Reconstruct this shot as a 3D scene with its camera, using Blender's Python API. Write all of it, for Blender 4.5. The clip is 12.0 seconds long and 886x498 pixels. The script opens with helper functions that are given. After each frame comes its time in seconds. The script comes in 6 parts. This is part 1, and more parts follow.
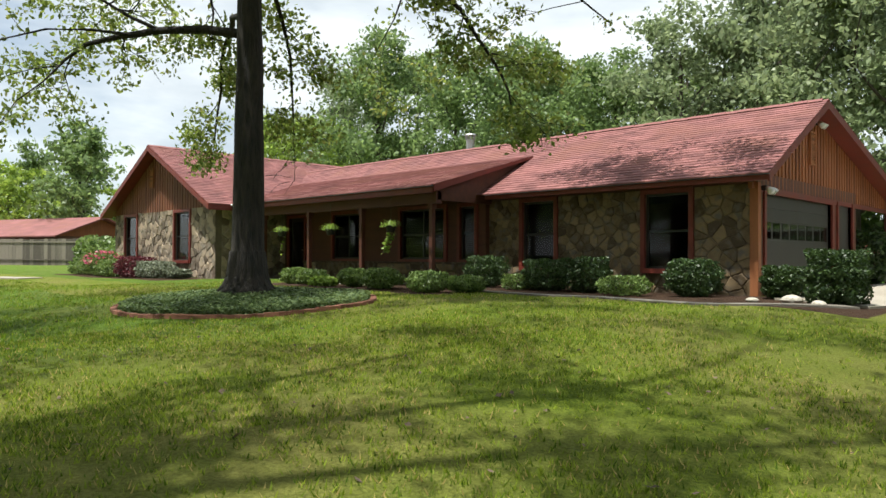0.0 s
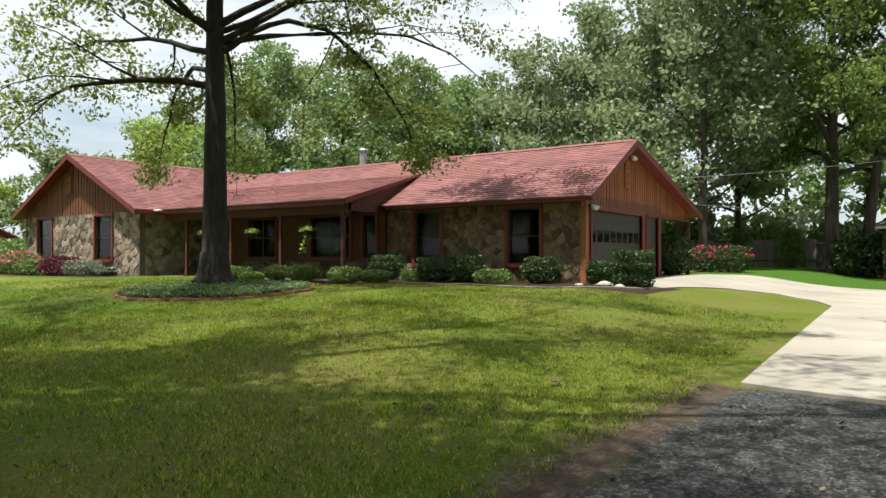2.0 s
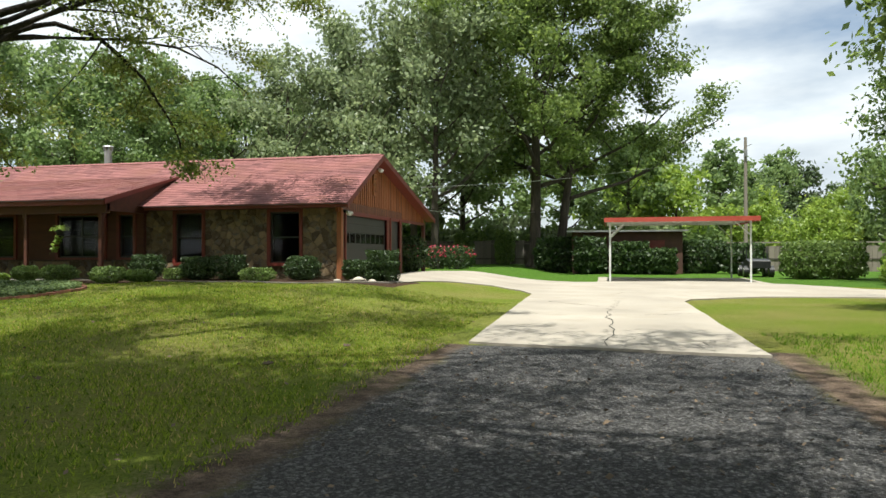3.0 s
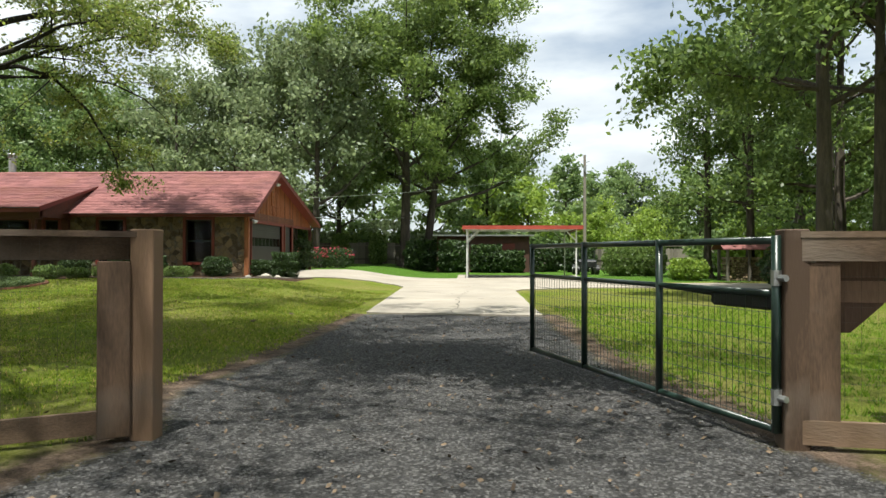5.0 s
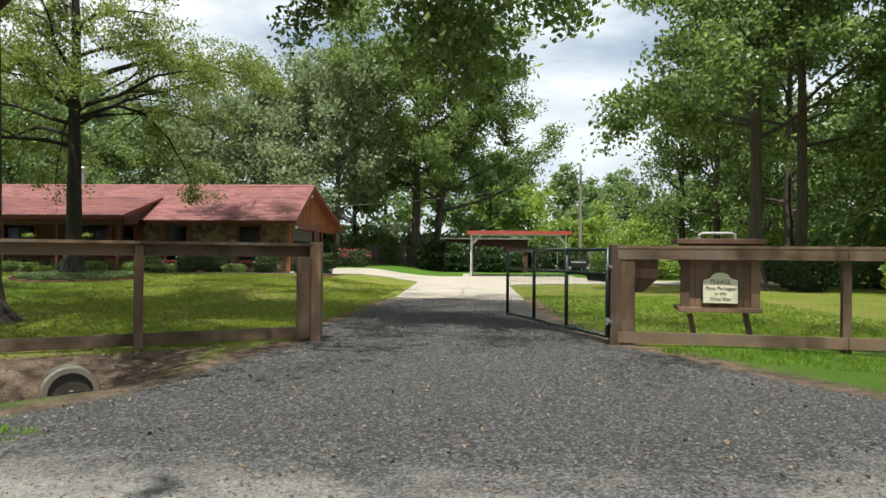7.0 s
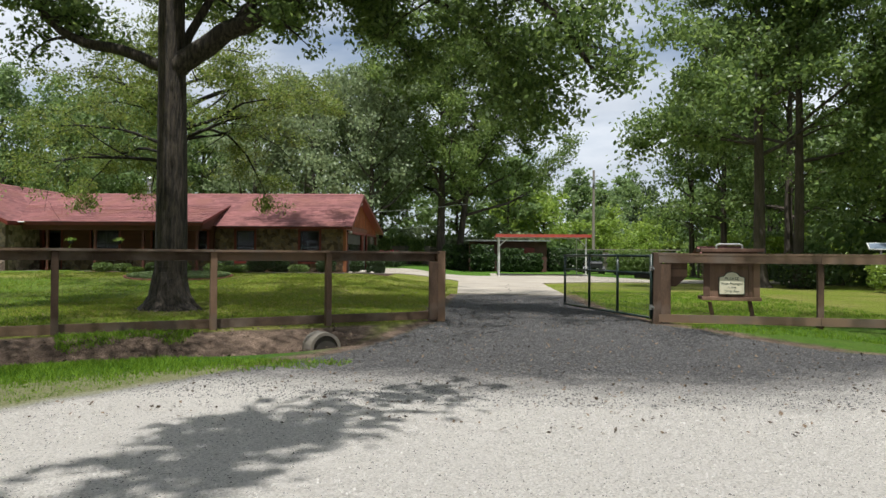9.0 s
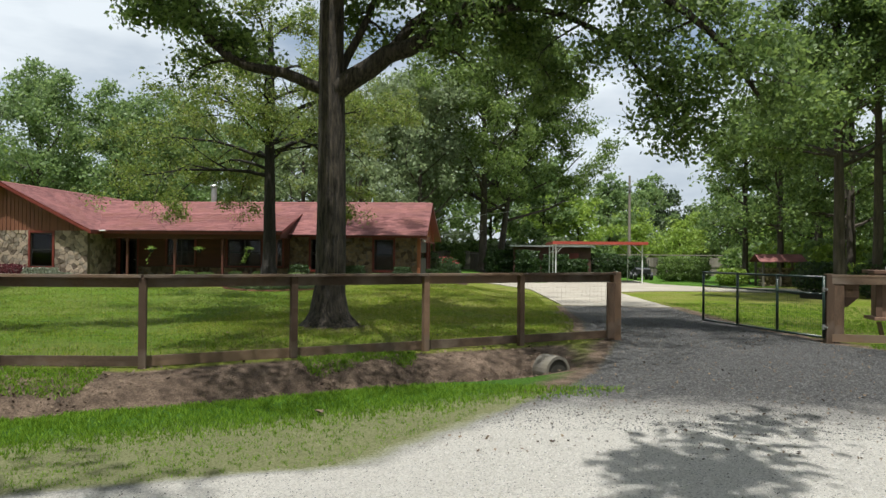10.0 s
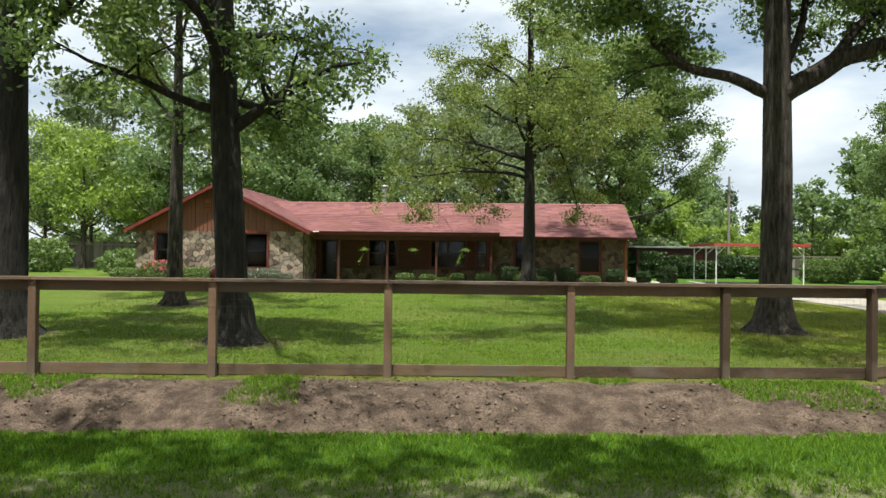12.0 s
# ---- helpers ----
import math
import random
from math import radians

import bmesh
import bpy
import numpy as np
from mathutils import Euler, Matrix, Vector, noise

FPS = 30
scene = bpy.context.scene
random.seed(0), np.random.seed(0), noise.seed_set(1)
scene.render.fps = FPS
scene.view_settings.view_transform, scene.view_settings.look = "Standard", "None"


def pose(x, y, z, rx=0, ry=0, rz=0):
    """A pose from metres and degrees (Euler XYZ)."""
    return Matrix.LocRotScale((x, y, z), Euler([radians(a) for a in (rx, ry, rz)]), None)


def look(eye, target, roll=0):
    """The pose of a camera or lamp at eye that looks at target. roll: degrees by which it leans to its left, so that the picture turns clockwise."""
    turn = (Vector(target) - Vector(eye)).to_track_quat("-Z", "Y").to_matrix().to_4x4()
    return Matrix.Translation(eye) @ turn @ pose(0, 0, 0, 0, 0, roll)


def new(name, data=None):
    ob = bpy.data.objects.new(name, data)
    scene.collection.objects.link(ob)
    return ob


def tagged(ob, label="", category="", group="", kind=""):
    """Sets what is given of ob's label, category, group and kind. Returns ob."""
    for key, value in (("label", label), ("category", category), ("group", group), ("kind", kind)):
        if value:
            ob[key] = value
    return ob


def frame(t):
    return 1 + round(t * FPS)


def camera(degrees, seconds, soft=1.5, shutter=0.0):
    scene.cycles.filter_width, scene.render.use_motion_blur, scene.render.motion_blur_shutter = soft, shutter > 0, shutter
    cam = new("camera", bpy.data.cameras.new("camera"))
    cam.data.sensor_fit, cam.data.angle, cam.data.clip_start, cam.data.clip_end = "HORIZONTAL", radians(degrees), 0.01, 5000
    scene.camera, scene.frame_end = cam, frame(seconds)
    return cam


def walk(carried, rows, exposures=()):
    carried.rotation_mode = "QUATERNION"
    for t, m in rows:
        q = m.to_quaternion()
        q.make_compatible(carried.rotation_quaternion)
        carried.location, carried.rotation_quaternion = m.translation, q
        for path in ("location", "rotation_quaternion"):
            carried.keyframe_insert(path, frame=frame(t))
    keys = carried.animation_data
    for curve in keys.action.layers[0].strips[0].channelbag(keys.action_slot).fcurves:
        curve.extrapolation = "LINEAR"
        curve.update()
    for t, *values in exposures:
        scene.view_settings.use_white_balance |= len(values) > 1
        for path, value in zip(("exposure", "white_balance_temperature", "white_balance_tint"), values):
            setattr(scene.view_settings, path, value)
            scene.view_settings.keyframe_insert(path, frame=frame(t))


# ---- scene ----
cam = camera(64.0, 12.0)
PATH = [
    (0, (4.803, -13.211, 0.79), (3.396, -11.79, 0.812), 0.2),
    (1, (6.221, -14.907, 0.787), (4.841, -13.46, 0.808), 0.1),
    (1.5, (6.697, -15.926, 0.785), (5.404, -14.401, 0.806), 0.1),
    (2, (7.07, -17.067, 0.798), (5.939, -15.417, 0.816), 0.0),
    (2.5, (7.329, -18.26, 0.812), (6.525, -16.429, 0.827), 0.1),
    (3, (7.52, -19.579, 0.819), (7.058, -17.633, 0.833), -0.1),
    (3.6, (7.65, -21.242, 0.85), (7.458, -19.252, 0.862), 0.0),
    (5.3, (8.051, -25.944, 0.872), (7.955, -23.946, 0.887), 0.1),
    (5.5, (8.086, -26.509, 0.874), (7.988, -24.511, 0.89), 0.1),
    (6, (8.148, -27.922, 0.886), (8.046, -25.925, 0.901), 0.1),
    (6.5, (8.169, -29.205, 0.861), (8.062, -27.208, 0.879), 0.3),
    (8.5, (7.42, -34.128, 0.909), (7.301, -32.132, 0.927), 0.5),
    (9, (6.661, -34.715, 0.953), (6.538, -32.719, 0.97), 0.4),
    (9.5, (5.251, -35.141, 1.043), (5.129, -33.145, 1.059), 0.6),
    (10, (3.069, -35.37, 1.345), (2.942, -33.374, 1.363), 0.5),
    (10.5, (0.26, -35.438, 1.353), (0.136, -33.442, 1.372), 0.6),
    (11, (-2.292, -35.631, 1.364), (-2.413, -33.634, 1.381), 0.6),
    (11.5, (-4.891, -35.752, 1.392), (-5.009, -33.755, 1.409), 0.6),
    (12, (-7.635, -35.829, 1.403), (-7.748, -33.833, 1.417), 0.7),
]
walk(cam, [(t, look(eye, target, roll)) for t, eye, target, roll in PATH], ((0, 0.5, 6300, 4), (6.5, 0.5, 6350, 4), (8.5, 0.12, 6080, 9), (9.5, 0.12, 6080, 8), (10.5, 0.26, 6150, 4), (12, 0.46, 6200, 4)))

# ---- world, sun, exposure ----
world = bpy.data.worlds.new("sky")
scene.world = world
world.use_nodes = True
wn, wl = world.node_tree.nodes, world.node_tree.links
wn.clear()
w_out = wn.new("ShaderNodeOutputWorld")
w_bg = wn.new("ShaderNodeBackground")
w_sky = wn.new("ShaderNodeTexSky")
w_sky.sky_type = "NISHITA"
w_sky.sun_disc = False
w_sky.sun_elevation = radians(72)
w_sky.sun_rotation = radians(188)
w_sky.air_density, w_sky.dust_density = 1.0, 1.2
w_co = wn.new("ShaderNodeTexCoord")
w_map = wn.new("ShaderNodeMapping")
w_map.inputs["Scale"].default_value = (1.0, 1.0, 3.2)
w_map.inputs["Location"].default_value = (3.1, 0.4, 0.2)
w_noise = wn.new("ShaderNodeTexNoise")
w_noise.inputs["Scale"].default_value = 2.3
w_noise.inputs["Detail"].default_value = 7
w_noise.inputs["Roughness"].default_value = 0.55
w_ramp = wn.new("ShaderNodeValToRGB")
w_ramp.color_ramp.elements[0].position, w_ramp.color_ramp.elements[1].position = 0.24, 0.54
w_noise2 = wn.new("ShaderNodeTexNoise")
w_noise2.inputs["Scale"].default_value = 5.0
w_noise2.inputs["Detail"].default_value = 5
w_cloud = wn.new("ShaderNodeValToRGB")
w_cloud.color_ramp.elements[0].position, w_cloud.color_ramp.elements[1].position = 0.3, 0.62
w_cloud.color_ramp.elements[0].color = (5.7, 6.1, 6.7, 1)
w_cloud.color_ramp.elements[1].color = (8.8, 8.95, 9.2, 1)
w_mix = wn.new("ShaderNodeMix")
w_mix.data_type = "RGBA"
wl.new(w_co.outputs["Generated"], w_map.inputs["Vector"])
wl.new(w_map.outputs[0], w_noise.inputs["Vector"])
wl.new(w_map.outputs[0], w_noise2.inputs["Vector"])
wl.new(w_noise.outputs["Fac"], w_ramp.inputs["Fac"])
wl.new(w_noise2.outputs["Fac"], w_cloud.inputs["Fac"])
wl.new(w_ramp.outputs["Color"], w_mix.inputs["Factor"])
wl.new(w_sky.outputs["Color"], w_mix.inputs["A"])
wl.new(w_cloud.outputs["Color"], w_mix.inputs["B"])
wl.new(w_mix.outputs["Result"], w_bg.inputs["Color"])
w_bg.inputs["Strength"].default_value = 0.09
wl.new(w_bg.outputs[0], w_out.inputs["Surface"])

sun = new("sun", bpy.data.lights.new("sun", "SUN"))
sun.data.energy, sun.data.angle, sun.data.color = 5.6, radians(0.6), (1.0, 0.95, 0.86)
sun.matrix_world = look((0, 0, 60), (2.5, 19, 0))


# ---- materials ----
def surface(name, dark, light, scale=6.0, rough=0.7, bump=0.3, fine=60.0, stretch=(1, 1, 1), metal=0.0, vary="", amount=0.8, lo=0.42, hi=1.02, relief=0.02, spots=None, spot_scale=2.0, coat=0.0):
    """A two-scale procedural surface: large blotches, fine grain, relief; vary: a shift per object or per island."""
    m = bpy.data.materials.new(name)
    m.use_nodes = True
    n, l = m.node_tree.nodes, m.node_tree.links
    b = n["Principled BSDF"]
    b.inputs["Metallic"].default_value = metal
    b.inputs["Coat Weight"].default_value = coat
    co = n.new("ShaderNodeTexCoord")
    mp = n.new("ShaderNodeMapping")
    mp.inputs["Scale"].default_value = stretch
    l.new(co.outputs["Object"], mp.inputs["Vector"])
    n1 = n.new("ShaderNodeTexNoise")
    n1.inputs["Scale"].default_value, n1.inputs["Detail"].default_value = scale, 5
    n2 = n.new("ShaderNodeTexNoise")
    n2.inputs["Scale"].default_value, n2.inputs["Detail"].default_value = fine, 3
    for q in (n1, n2):
        l.new(mp.outputs[0], q.inputs["Vector"])
    add = n.new("ShaderNodeMath")
    add.operation = "MULTIPLY_ADD"
    l.new(n2.outputs["Fac"], add.inputs[0])
    add.inputs[1].default_value = 0.45
    l.new(n1.outputs["Fac"], add.inputs[2])
    val = add.outputs[0]
    if vary:
        r = n.new("ShaderNodeObjectInfo" if vary == "object" else "ShaderNodeNewGeometry")
        a2 = n.new("ShaderNodeMath")
        a2.operation = "MULTIPLY_ADD"
        l.new(r.outputs["Random" if vary == "object" else "Random Per Island"], a2.inputs[0])
        a2.inputs[1].default_value = amount
        l.new(val, a2.inputs[2])
        a3 = n.new("ShaderNodeMath")
        a3.operation = "SUBTRACT"
        l.new(a2.outputs[0], a3.inputs[0])
        a3.inputs[1].default_value = amount / 2
        val = a3.outputs[0]
    rp = n.new("ShaderNodeValToRGB")
    rp.color_ramp.elements[0].position, rp.color_ramp.elements[1].position = lo, hi
    rp.color_ramp.elements[0].color, rp.color_ramp.elements[1].color = (*dark, 1), (*light, 1)
    l.new(val, rp.inputs["Fac"])
    colour = rp.outputs["Color"]
    if spots:
        n3 = n.new("ShaderNodeTexNoise")
        n3.inputs["Scale"].default_value, n3.inputs["Detail"].default_value = spot_scale, 6
        l.new(co.outputs["Object"], n3.inputs["Vector"])
        r3 = n.new("ShaderNodeValToRGB")
        r3.color_ramp.elements[0].position, r3.color_ramp.elements[1].position = 0.5, 0.66
        l.new(n3.outputs["Fac"], r3.inputs["Fac"])
        mx = n.new("ShaderNodeMix")
        mx.data_type = "RGBA"
        l.new(r3.outputs["Color"], mx.inputs["Factor"])
        l.new(colour, mx.inputs["A"])
        mx.inputs["B"].default_value = (*spots, 1)
        colour = mx.outputs["Result"]
    l.new(colour, b.inputs["Base Color"])
    rr = n.new("ShaderNodeMapRange")
    l.new(n1.outputs["Fac"], rr.inputs["Value"])
    rr.inputs["To Min"].default_value, rr.inputs["To Max"].default_value = max(0.02, rough - 0.12), min(1, rough + 0.12)
    l.new(rr.outputs[0], b.inputs["Roughness"])
    if bump:
        bp = n.new("ShaderNodeBump")
        bp.inputs["Strength"].default_value, bp.inputs["Distance"].default_value = bump, relief
        l.new(add.outputs[0], bp.inputs["Height"])
        l.new(bp.outputs[0], b.inputs["Normal"])
    return m


def leafy(name, dark, light, through_amount=0.35, rough=0.45, extra=None, gloss=0.5):
    """Leaves: each one its own shade, some light passing through."""
    m = bpy.data.materials.new(name)
    m.use_nodes = True
    n, l = m.node_tree.nodes, m.node_tree.links
    b = n["Principled BSDF"]
    g = n.new("ShaderNodeNewGeometry")
    rp = n.new("ShaderNodeValToRGB")
    rp.color_ramp.elements[0].color, rp.color_ramp.elements[1].color = (*dark, 1), (*light, 1)
    if extra:
        e = rp.color_ramp.elements.new(0.87)
        e.color = (*light, 1)
        rp.color_ramp.elements[2].color = (*extra, 1)
        e2 = rp.color_ramp.elements.new(0.88)
        e2.color = (*extra, 1)
    l.new(g.outputs["Random Per Island"], rp.inputs["Fac"])
    l.new(rp.outputs["Color"], b.inputs["Base Color"])
    b.inputs["Roughness"].default_value = rough
    b.inputs["Specular IOR Level"].default_value = gloss
    t = n.new("ShaderNodeBsdfTranslucent")
    hs = n.new("ShaderNodeHueSaturation")
    hs.inputs["Hue"].default_value, hs.inputs["Value"].default_value = 0.485, 1.5
    l.new(rp.outputs["Color"], hs.inputs["Color"])
    l.new(hs.outputs["Color"], t.inputs["Color"])
    mx = n.new("ShaderNodeMixShader")
    mx.inputs[0].default_value = through_amount
    l.new(b.outputs[0], mx.inputs[1])
    l.new(t.outputs[0], mx.inputs[2])
    l.new(mx.outputs[0], n["Material Output"].inputs["Surface"])
    return m


def glassy(name, tint=(0.85, 0.9, 0.9)):
    m = bpy.data.materials.new(name)
    m.use_nodes = True
    b = m.node_tree.nodes["Principled BSDF"]
    b.inputs["Base Color"].default_value = (*tint, 1)
    b.inputs["Roughness"].default_value = 0.03
    b.inputs["Transmission Weight"].default_value = 1.0
    b.inputs["IOR"].default_value = 1.28
    return m


STONE = surface("fieldstone", (0.07, 0.046, 0.026), (0.25, 0.175, 0.095), 6.0, 0.88, 0.8, 45.0, vary="object", amount=0.75, spots=(0.13, 0.112, 0.092), spot_scale=6.0)
# lighter copy of the fieldstone: sunlight on the wing is in the colour
SUNLITSTONE = surface("sunlit_fieldstone", (0.10, 0.072, 0.05), (0.38, 0.295, 0.215), 4.0, 0.85, 0.7, 45.0, vary="object", amount=1.0, spots=(0.22, 0.185, 0.145), spot_scale=5.0)
# darker copy of the siding: the rake overhang's shade is in the colour
SHADESIDING = surface("rake_shaded_siding", (0.095, 0.034, 0.017), (0.19, 0.072, 0.038), 2.0, 0.65, 0.25, 26.0, stretch=(3, 3, 0.4), vary="object")
MORTAR = surface("mortar", (0.085, 0.065, 0.044), (0.17, 0.13, 0.09), 5.0, 0.95, 0.5, 80.0)
SHINGLE = surface("red_shingle", (0.125, 0.045, 0.044), (0.27, 0.11, 0.106), 1.3, 0.9, 0.6, 30.0, stretch=(0.6, 1, 1), vary="island", amount=0.4, spots=(0.2, 0.08, 0.066), spot_scale=0.7)
REDTRIM = surface("red_brown_trim", (0.105, 0.017, 0.011), (0.20, 0.036, 0.024), 3.0, 0.5, 0.12, 40.0)
SIDING = surface("stained_siding", (0.17, 0.057, 0.02), (0.33, 0.12, 0.045), 2.0, 0.65, 0.25, 26.0, stretch=(3, 3, 0.4), vary="object")
# brown wood with the porch's deep shade worked into its colour
CEDAR = surface("shade_darkened_brown_wood", (0.06, 0.018, 0.010), (0.12, 0.04, 0.022), 2.0, 0.65, 0.2, 30.0, stretch=(0.5, 3, 3))
FENCEWOOD = surface("weathered_fence_wood", (0.06, 0.036, 0.022), (0.19, 0.122, 0.076), 2.2, 0.8, 0.35, 34.0, stretch=(0.5, 2.5, 2.5), vary="object", spots=(0.15, 0.112, 0.084), spot_scale=1.6)
POSTWOOD = surface("weathered_post_wood", (0.065, 0.037, 0.021), (0.20, 0.12, 0.072), 2.2, 0.8, 0.35, 34.0, stretch=(2.5, 2.5, 0.5), vary="object", spots=(0.14, 0.10, 0.074), spot_scale=1.8)
BOXWOOD = surface("reddish_cedar", (0.10, 0.053, 0.034), (0.235, 0.138, 0.09), 2.5, 0.75, 0.3, 30.0, stretch=(2.5, 2.5, 0.5), vary="object")
GREYWOOD = surface("grey_fence_boards", (0.10, 0.085, 0.07), (0.25, 0.215, 0.18), 2.0, 0.9, 0.3, 25.0, stretch=(2.5, 2.5, 0.4), vary="object")
GREEN = surface("dark_green_paint", (0.006, 0.016, 0.012), (0.014, 0.034, 0.025), 5.0, 0.32, 0.05, 60.0, coat=0.3)
BLACK = surface("black_plastic", (0.008, 0.008, 0.009), (0.02, 0.02, 0.022), 5.0, 0.45, 0.05)
WIRE = surface("rusty_wire", (0.05, 0.04, 0.03), (0.12, 0.10, 0.075), 5.0, 0.8, 0.0)
WHITE = surface("white_paint", (0.55, 0.56, 0.56), (0.8, 0.8, 0.79), 3.0, 0.5, 0.06)
CONCRETE = surface("pale_concrete", (0.23, 0.20, 0.165), (0.42, 0.375, 0.315), 0.55, 0.9, 0.2, 70.0, spots=(0.31, 0.27, 0.22), spot_scale=1.1)
OLDCONC = surface("old_concrete", (0.08, 0.07, 0.058), (0.22, 0.195, 0.165), 2.0, 0.92, 0.4, 60.0, spots=(0.16, 0.14, 0.11), spot_scale=3.0)
# dirt in the driveway cracks; also the painted darkness inside the culvert
CRACK_PIPEDARK = surface("crack_dirt_and_pipe_dark", (0.02, 0.018, 0.014), (0.05, 0.045, 0.035), 5.0, 0.95, 0.0)
REDMETAL = surface("red_sheet_metal", (0.26, 0.035, 0.025), (0.40, 0.075, 0.05), 1.5, 0.45, 0.05, 30.0)
TANMETAL = surface("weathered_tan_metal", (0.13, 0.105, 0.08), (0.26, 0.22, 0.17), 2.0, 0.5, 0.05, metal=0.2)
METAL = surface("grey_metal", (0.28, 0.28, 0.28), (0.5, 0.5, 0.49), 2.0, 0.4, 0.05, metal=0.8)
# bark colours hold the crown's shade on the trunk, the second one more
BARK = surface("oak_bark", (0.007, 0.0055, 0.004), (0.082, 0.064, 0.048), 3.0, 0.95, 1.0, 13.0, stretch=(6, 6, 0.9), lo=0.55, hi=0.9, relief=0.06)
BARKSHADE = surface("crown_shaded_oak_bark", (0.004, 0.0032, 0.0025), (0.03, 0.023, 0.017), 3.0, 0.95, 1.0, 13.0, stretch=(6, 6, 0.9), lo=0.55, hi=0.9, relief=0.06)
BARKFAR = surface("far_bark", (0.02, 0.016, 0.012), (0.10, 0.08, 0.062), 2.0, 0.95, 0.4, 12.0, stretch=(4, 4, 0.7))
BRICK = surface("red_edging_brick", (0.14, 0.055, 0.035), (0.30, 0.13, 0.085), 4.0, 0.9, 0.4, 50.0, vary="object")
SHEDWALL = surface("brown_shed_wall", (0.05, 0.024, 0.017), (0.115, 0.055, 0.038), 1.5, 0.85, 0.3, 30.0)
# near-black colour stands in for unlit space behind windows and vent slats
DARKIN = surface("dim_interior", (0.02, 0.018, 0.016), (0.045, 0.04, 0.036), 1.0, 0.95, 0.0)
BLIND = surface("grey_blind", (0.03, 0.032, 0.03), (0.06, 0.063, 0.06), 3.0, 0.6, 0.0)
SASH = surface("black_sash", (0.008, 0.008, 0.008), (0.025, 0.022, 0.02), 4.0, 0.4, 0.03)
DOORGREY = surface("dark_garage_panel", (0.022, 0.02, 0.018), (0.045, 0.041, 0.037), 1.2, 0.5, 0.1, 20.0)
CREAM = surface("cream_sign", (0.62, 0.56, 0.40), (0.75, 0.70, 0.54), 4.0, 0.5, 0.03)
SIGNDARK = surface("dark_green_lettering", (0.02, 0.035, 0.02), (0.04, 0.06, 0.035), 5.0, 0.6, 0.0)
MULCH = surface("bark_mulch_lumps", (0.03, 0.017, 0.011), (0.12, 0.065, 0.04), 9.0, 0.95, 0.8, 60.0, vary="island")
PEBBLE = surface("dark_gravel", (0.03, 0.03, 0.032), (0.115, 0.11, 0.107), 6.0, 0.9, 0.2, 60.0, vary="island")
PALEPEB = surface("pale_gravel", (0.10, 0.093, 0.085), (0.42, 0.395, 0.365), 6.0, 0.9, 0.2, 60.0, vary="island")
ROCK = surface("bed_rock", (0.25, 0.22, 0.18), (0.55, 0.5, 0.43), 5.0, 0.9, 0.4, 40.0)
LOGS = surface("cut_logs", (0.10, 0.065, 0.04), (0.42, 0.31, 0.2), 6.0, 0.9, 0.3, 40.0, vary="island")
DRYLEAF = surface("dry_leaf", (0.045, 0.03, 0.019), (0.17, 0.12, 0.078), 8.0, 0.85, 0.2, vary="island")
GLASS = glassy("window_glass", (0.5, 0.53, 0.52))
DRIP = surface("dark_drip_edge", (0.02, 0.02, 0.02), (0.05, 0.05, 0.05), 4.0, 0.5, 0.0)
SKYBLUE = surface("solar_cells", (0.10, 0.13, 0.17), (0.2, 0.25, 0.3), 30.0, 0.2, 0.0)

LEAF_OAK = leafy("oak_leaves", (0.065, 0.105, 0.02), (0.22, 0.29, 0.06), 0.5, extra=(0.22, 0.24, 0.06))
LEAF_TWIN = leafy("mid_green_oak_leaves", (0.065, 0.11, 0.026), (0.21, 0.29, 0.075), 0.52)
LEAF_DARK = leafy("dark_oak_leaves", (0.055, 0.10, 0.028), (0.19, 0.27, 0.072), 0.52)
LEAF_GREY = leafy("grey_green_leaves", (0.10, 0.14, 0.065), (0.27, 0.33, 0.17), 0.5)
LEAF_LIME = leafy("light_green_leaves", (0.11, 0.18, 0.026), (0.31, 0.42, 0.08), 0.5)
LEAF_FAR = leafy("far_leaves", (0.075, 0.13, 0.042), (0.22, 0.31, 0.11), 0.5)
LEAF_PINE = leafy("pine_needles", (0.03, 0.055, 0.02), (0.09, 0.13, 0.05), 0.15)
LEAF_SHRUB = leafy("glossy_shrub_leaves", (0.014, 0.034, 0.009), (0.06, 0.105, 0.024), 0.25, 0.5)
LEAF_BOX = leafy("azalea_leaves", (0.06, 0.11, 0.024), (0.2, 0.28, 0.075), 0.35, 0.45)
LEAF_PLUM = leafy("plum_red_leaves", (0.05, 0.012, 0.014), (0.15, 0.03, 0.035), 0.3)
LEAF_SILVER = leafy("silvery_leaves", (0.09, 0.11, 0.07), (0.26, 0.28, 0.2), 0.3)
LEAF_FERN = leafy("fern_leaves", (0.12, 0.2, 0.03), (0.3, 0.42, 0.08), 0.45)
FLOWER = leafy("red_rose_petals", (0.35, 0.02, 0.05), (0.7, 0.12, 0.16), 0.3)
FLOWERPINK = leafy("pink_azalea_petals", (0.4, 0.05, 0.1), (0.75, 0.2, 0.28), 0.3)
IVY = leafy("ivy_leaves", (0.045, 0.085, 0.022), (0.16, 0.22, 0.075), 0.3, 0.6)
BLADE = leafy("grass_blades", (0.045, 0.095, 0.006), (0.295, 0.375, 0.042), 0.45, 0.6, extra=(0.44, 0.36, 0.13), gloss=0.15)
BLADEMID = leafy("mid_green_grass_blades", (0.05, 0.11, 0.006), (0.23, 0.33, 0.03), 0.45, 0.6, extra=(0.32, 0.30, 0.09), gloss=0.15)
BLADELUSH = leafy("lush_grass_blades", (0.065, 0.14, 0.010), (0.20, 0.33, 0.03), 0.45, 0.6, gloss=0.2)


